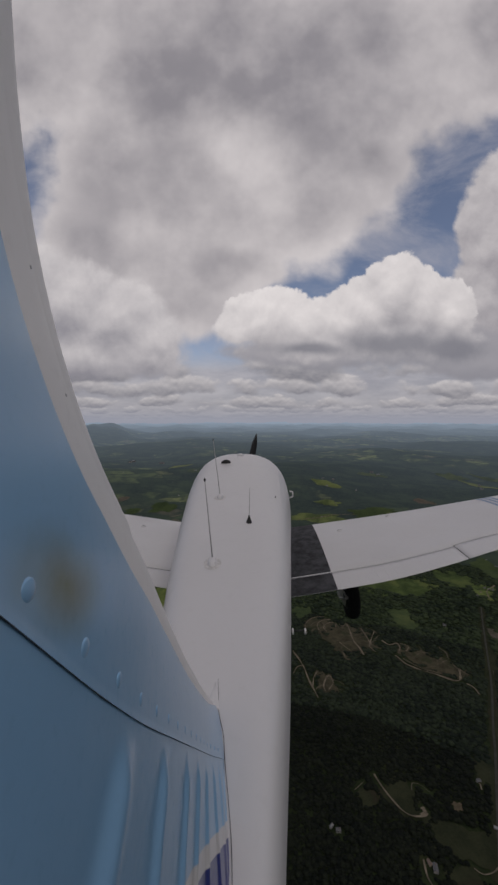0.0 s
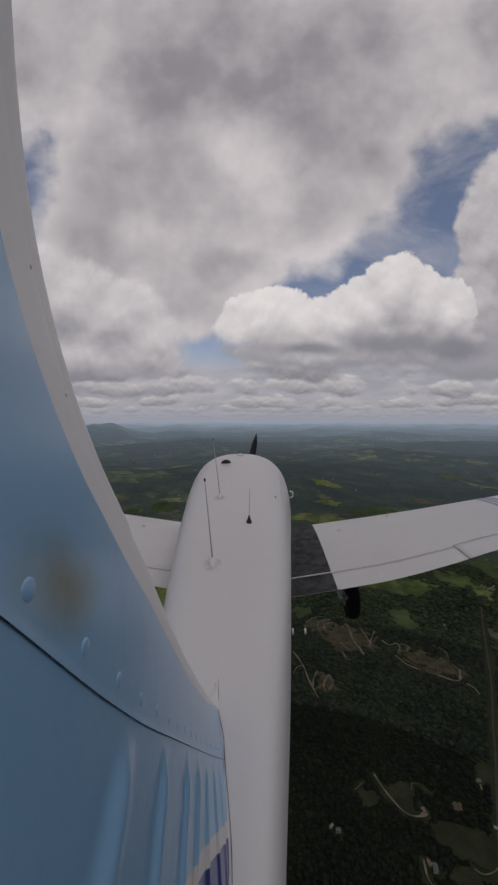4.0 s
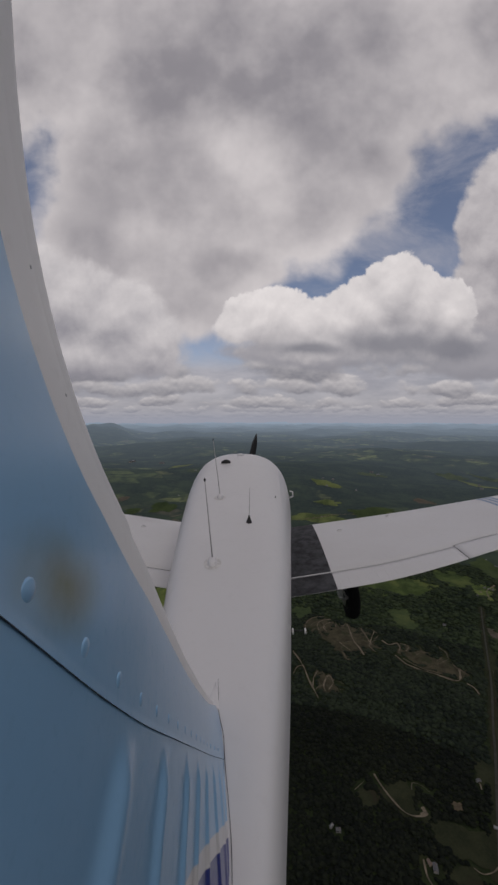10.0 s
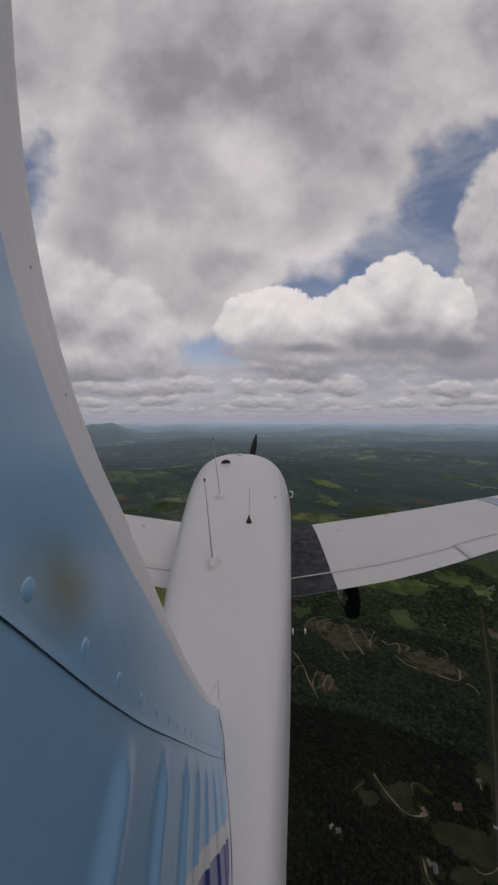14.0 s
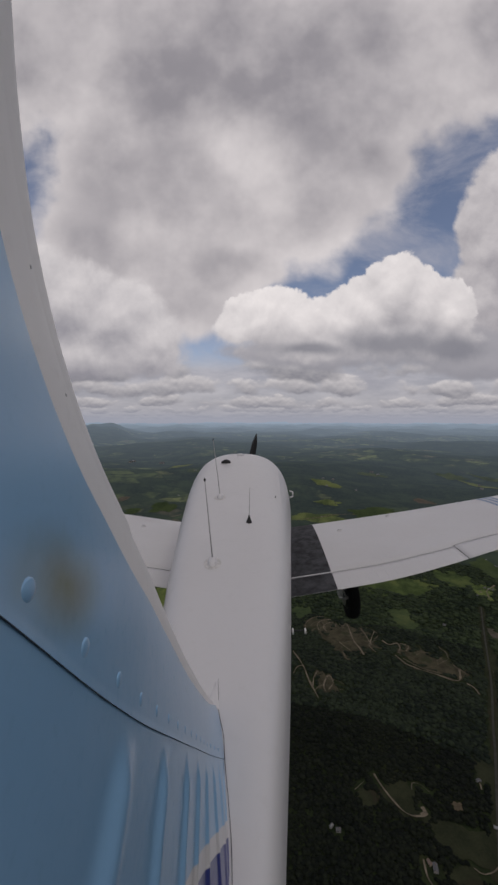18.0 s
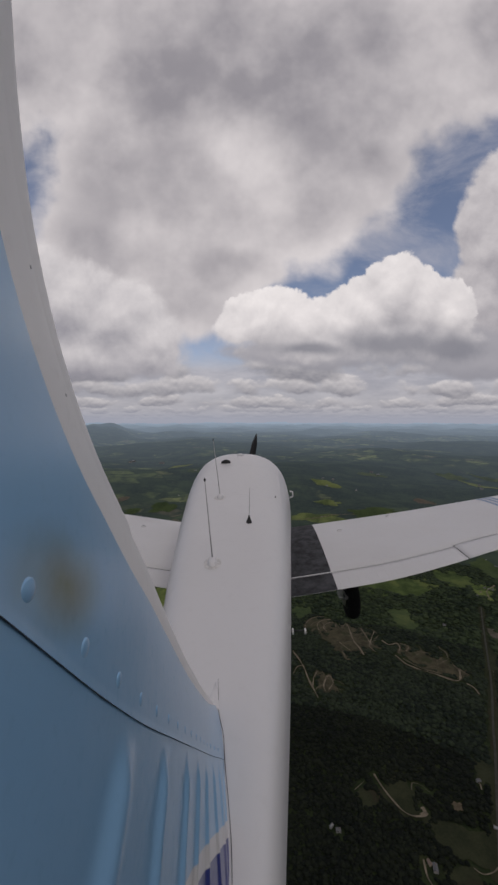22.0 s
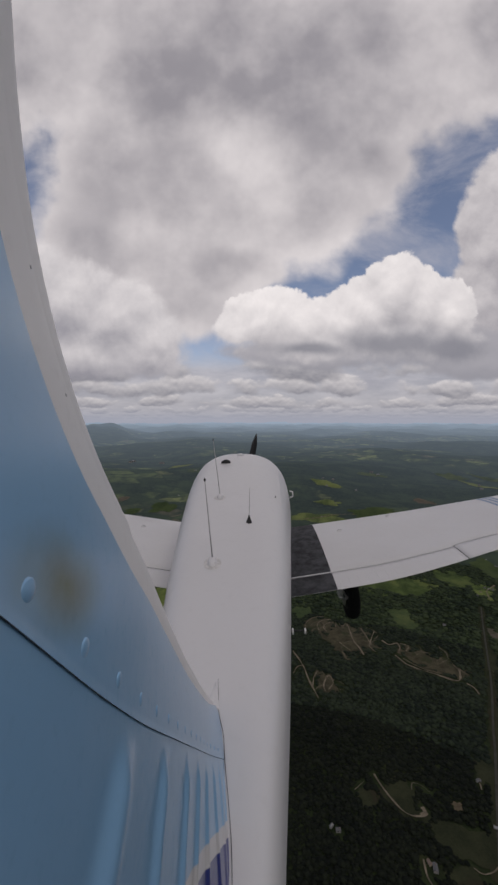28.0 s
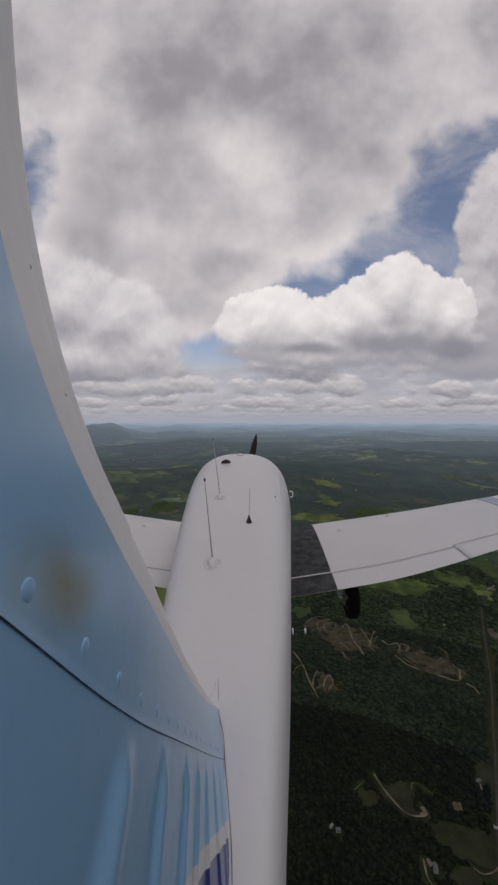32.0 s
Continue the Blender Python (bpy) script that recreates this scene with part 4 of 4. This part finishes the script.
DARK_PANE = plain("house_pane", (0.03, 0.035, 0.04), 0.15, 0, 0.1, 1.0)


def box(x0, x1, y0, y1, z0, z1):
    return loft([[(x0, y0, z), (x1, y0, z), (x1, y1, z), (x0, y1, z)] for z in (z0, z1)])


def house(x, y, length, depth, turn, wall, roof, label):
    FIELDS.append((x, y, length, length, 0.0))
    h = tagged(new("house"), label, "house", "houses in the valley")
    h.matrix_world = Matrix.Translation(land_at(x, y, 0.3)) @ pose(0, 0, 0, 0, 0, turn)
    l, d = length / 2, depth / 2
    part("wall", box(-l, l, -d, d, -2.5, 3.2), wall, h, smooth=False)
    rise = depth * 0.30
    bm = loft([[(e, -d - 0.5, 3.0), (e, 0, 3.2 + rise), (e, d + 0.5, 3.0), (e, d + 0.5, 3.25), (e, 0, 3.5 + rise), (e, -d - 0.5, 3.25)] for e in (-l - 0.5, l + 0.5)])
    part("roof", bm, roof, h, smooth=False)
    part("gable", loft([[(e, -d, 3.2), (e, d, 3.2), (e, 0, 3.15 + rise)] for e in (-l + 0.02, l - 0.02)]), wall, h, smooth=False)
    part("chimney", box(l * 0.4, l * 0.4 + 0.8, -0.9, -0.1, 3.0, 4.6 + rise), ROOF_MATS[2], h, smooth=False)
    for k in (-0.6, 0.0, 0.6):
        part("window", box(l * k - 0.7, l * k + 0.7, -d - 0.05, -d + 0.02, 0.9, 2.2), DARK_PANE, h, smooth=False)
    return h


PALE, GREYED, TANNED = "pale house with a grey ridged roof", "long farm building with a bright metal roof", "tan house with brown roof among trees"
for k, (x, y, l) in enumerate([(130, 476, 8), (121, 481, 7), (248, 432, 11), (243, 438, 7), (585, 1015, 11), (856, 1218, 10), (868, 1213, 12), (800, 1178, 9), (771, 1148, 9), (360, 476, 8), (377, 542, 8),
                               (747, 3500, 34), (860, 3560, 40), (690, 3090, 30), (1497, 4249, 40), (1522, 4117, 40), (2517, 3794, 40), (2307, 3440, 36), (1024, 1419, 18), (1031, 1490, 12), (847, 1226, 10), (953, 3086, 34),
                               (-1994, 5860, 70), (-1981, 5993, 70), (-1450, 5795, 60), (-579, 3762, 30), (470, 2230, 18), (640, 2560, 18)]):
    kind = (0, 1, 0, 2)[k % 4] if y < 1300 else (0, 1)[k % 2]
    l *= 0.8 if y < 1300 else 0.55
    house(x, y, l, l * (0.62 if kind != 1 else 0.45), 37 * k % 180, WALL_MATS[kind == 2], ROOF_MATS[kind], (PALE, GREYED, TANNED)[kind])


# power poles along the road
def pole(x, y):
    p = tagged(new("power_pole"), "wooden power pole with crossarm beside the road", "power pole", "power poles")
    p.matrix_world = pose(x, y, hills(x, y), 0, 0, 5)
    part("post", rod((0, 0, -1), (0, 0, 11), 0.18, 0.13, 8), ROOF_MATS[2], p)
    part("crossarm", box(-1.3, 1.3, -0.08, 0.08, 9.9, 10.15), ROOF_MATS[2], p, smooth=False)
    return p


for k in range(6):
    a, b = Vector(ROAD[2 + k]), Vector(ROAD[3 + k])
    p = a.lerp(b, 0.5) + Vector((5.5, -3.5))
    pole(p.x, p.y)


# ---- woods ----
rng = np.random.default_rng(5)
F = np.array(FIELDS)


def clear_of(xy, margin=2.0):
    keep = np.ones(len(xy), bool)
    ragged = np.array([max(0.0, 0.5 + noise.noise(Vector((x / 38, y / 38, 1.0)))) for x, y in xy])
    for cx, cy, rx, ry, turn in F:
        dx, dy = xy[:, 0] - cx, xy[:, 1] - cy
        px, py = dx * math.cos(turn) + dy * math.sin(turn), -dx * math.sin(turn) + dy * math.cos(turn)
        keep &= (px / (rx + margin)) ** 2 + (py / (ry + margin)) ** 2 > 1 - (0.75 * ragged if rx > 12 else 0)
    return keep


def blob(level, seed):
    bm = bmesh.new()
    bmesh.ops.create_icosphere(bm, subdivisions=level, radius=1.0)
    for v in bm.verts:
        d = v.co.normalized()
        k = 1 + 0.30 * noise.noise(d * 1.6 + Vector((seed, 0, 0))) + 0.16 * noise.noise(d * 4 + Vector((0, seed, 0)))
        v.co = Vector((d.x * k, d.y * k, d.z * k * (1.15 if d.z > 0 else 0.8)))
    bm.verts.index_update()
    vs = np.array([v.co[:] for v in bm.verts])
    fs = np.array([[v.index for v in f.verts] for f in bm.faces])
    bm.free()
    return vs, fs


def woods_mesh(name, label, xy, size, level, leaves=SHADED_LEAVES, flat=(0.07, 0.20)):
    shapes = [blob(level, 3.7 * k) for k in range(6)]
    nv, nf = len(shapes[0][0]), len(shapes[0][1])
    co = np.empty((len(xy), nv, 3))
    tri = np.empty((len(xy), nf, 3), int)
    turn, s = rng.uniform(0, 6.28, len(xy)), size * np.clip(rng.lognormal(0.0, 0.42, len(xy)), 0.4, 2.3)
    tall = rng.uniform(*flat, len(xy))
    for i, (x, y) in enumerate(xy):
        vs, fs = shapes[i % 6]
        g = land_at(x, y)
        s[i] *= math.hypot(g.x, g.y) / math.hypot(x, y)
        c, n = math.cos(turn[i]), math.sin(turn[i])
        co[i, :, 0] = g.x + s[i] * (vs[:, 0] * c - vs[:, 1] * n)
        co[i, :, 1] = g.y + s[i] * (vs[:, 0] * n + vs[:, 1] * c)
        co[i, :, 2] = g.z + s[i] * tall[i] * (vs[:, 2] + 1.0) + 1.0
        tri[i] = fs + i * nv
    me = bpy.data.meshes.new(name)
    me.from_pydata(co.reshape(-1, 3), [], tri.reshape(-1, 3))
    me.materials.append(leaves)
    me.shade_smooth()
    return tagged(new(name, me), label, "trees", kind="stuff")


def scatter(r0, r1, a0, a1, gap, cover):
    area = 0.5 * (r1**2 - r0**2) * radians(a1 - a0)
    n = int(area / gap**2)
    r = np.sqrt(rng.uniform(r0**2, r1**2, n))
    a = np.radians(rng.uniform(a0, a1, n))
    xy = np.stack([r * np.sin(a), r * np.cos(a)], 1)
    k = np.array([noise.noise(Vector((x / 260, y / 260, 8.0))) + 0.5 * noise.noise(Vector((x / 70, y / 70, 3.0))) for x, y in xy])
    return xy[(k > cover) & clear_of(xy)]


woods_mesh("woods", "dense broadleaf woods toned dark as if under cloud", scatter(370, 700, 3, 45, 2.7, -0.95), 2.4, 1)
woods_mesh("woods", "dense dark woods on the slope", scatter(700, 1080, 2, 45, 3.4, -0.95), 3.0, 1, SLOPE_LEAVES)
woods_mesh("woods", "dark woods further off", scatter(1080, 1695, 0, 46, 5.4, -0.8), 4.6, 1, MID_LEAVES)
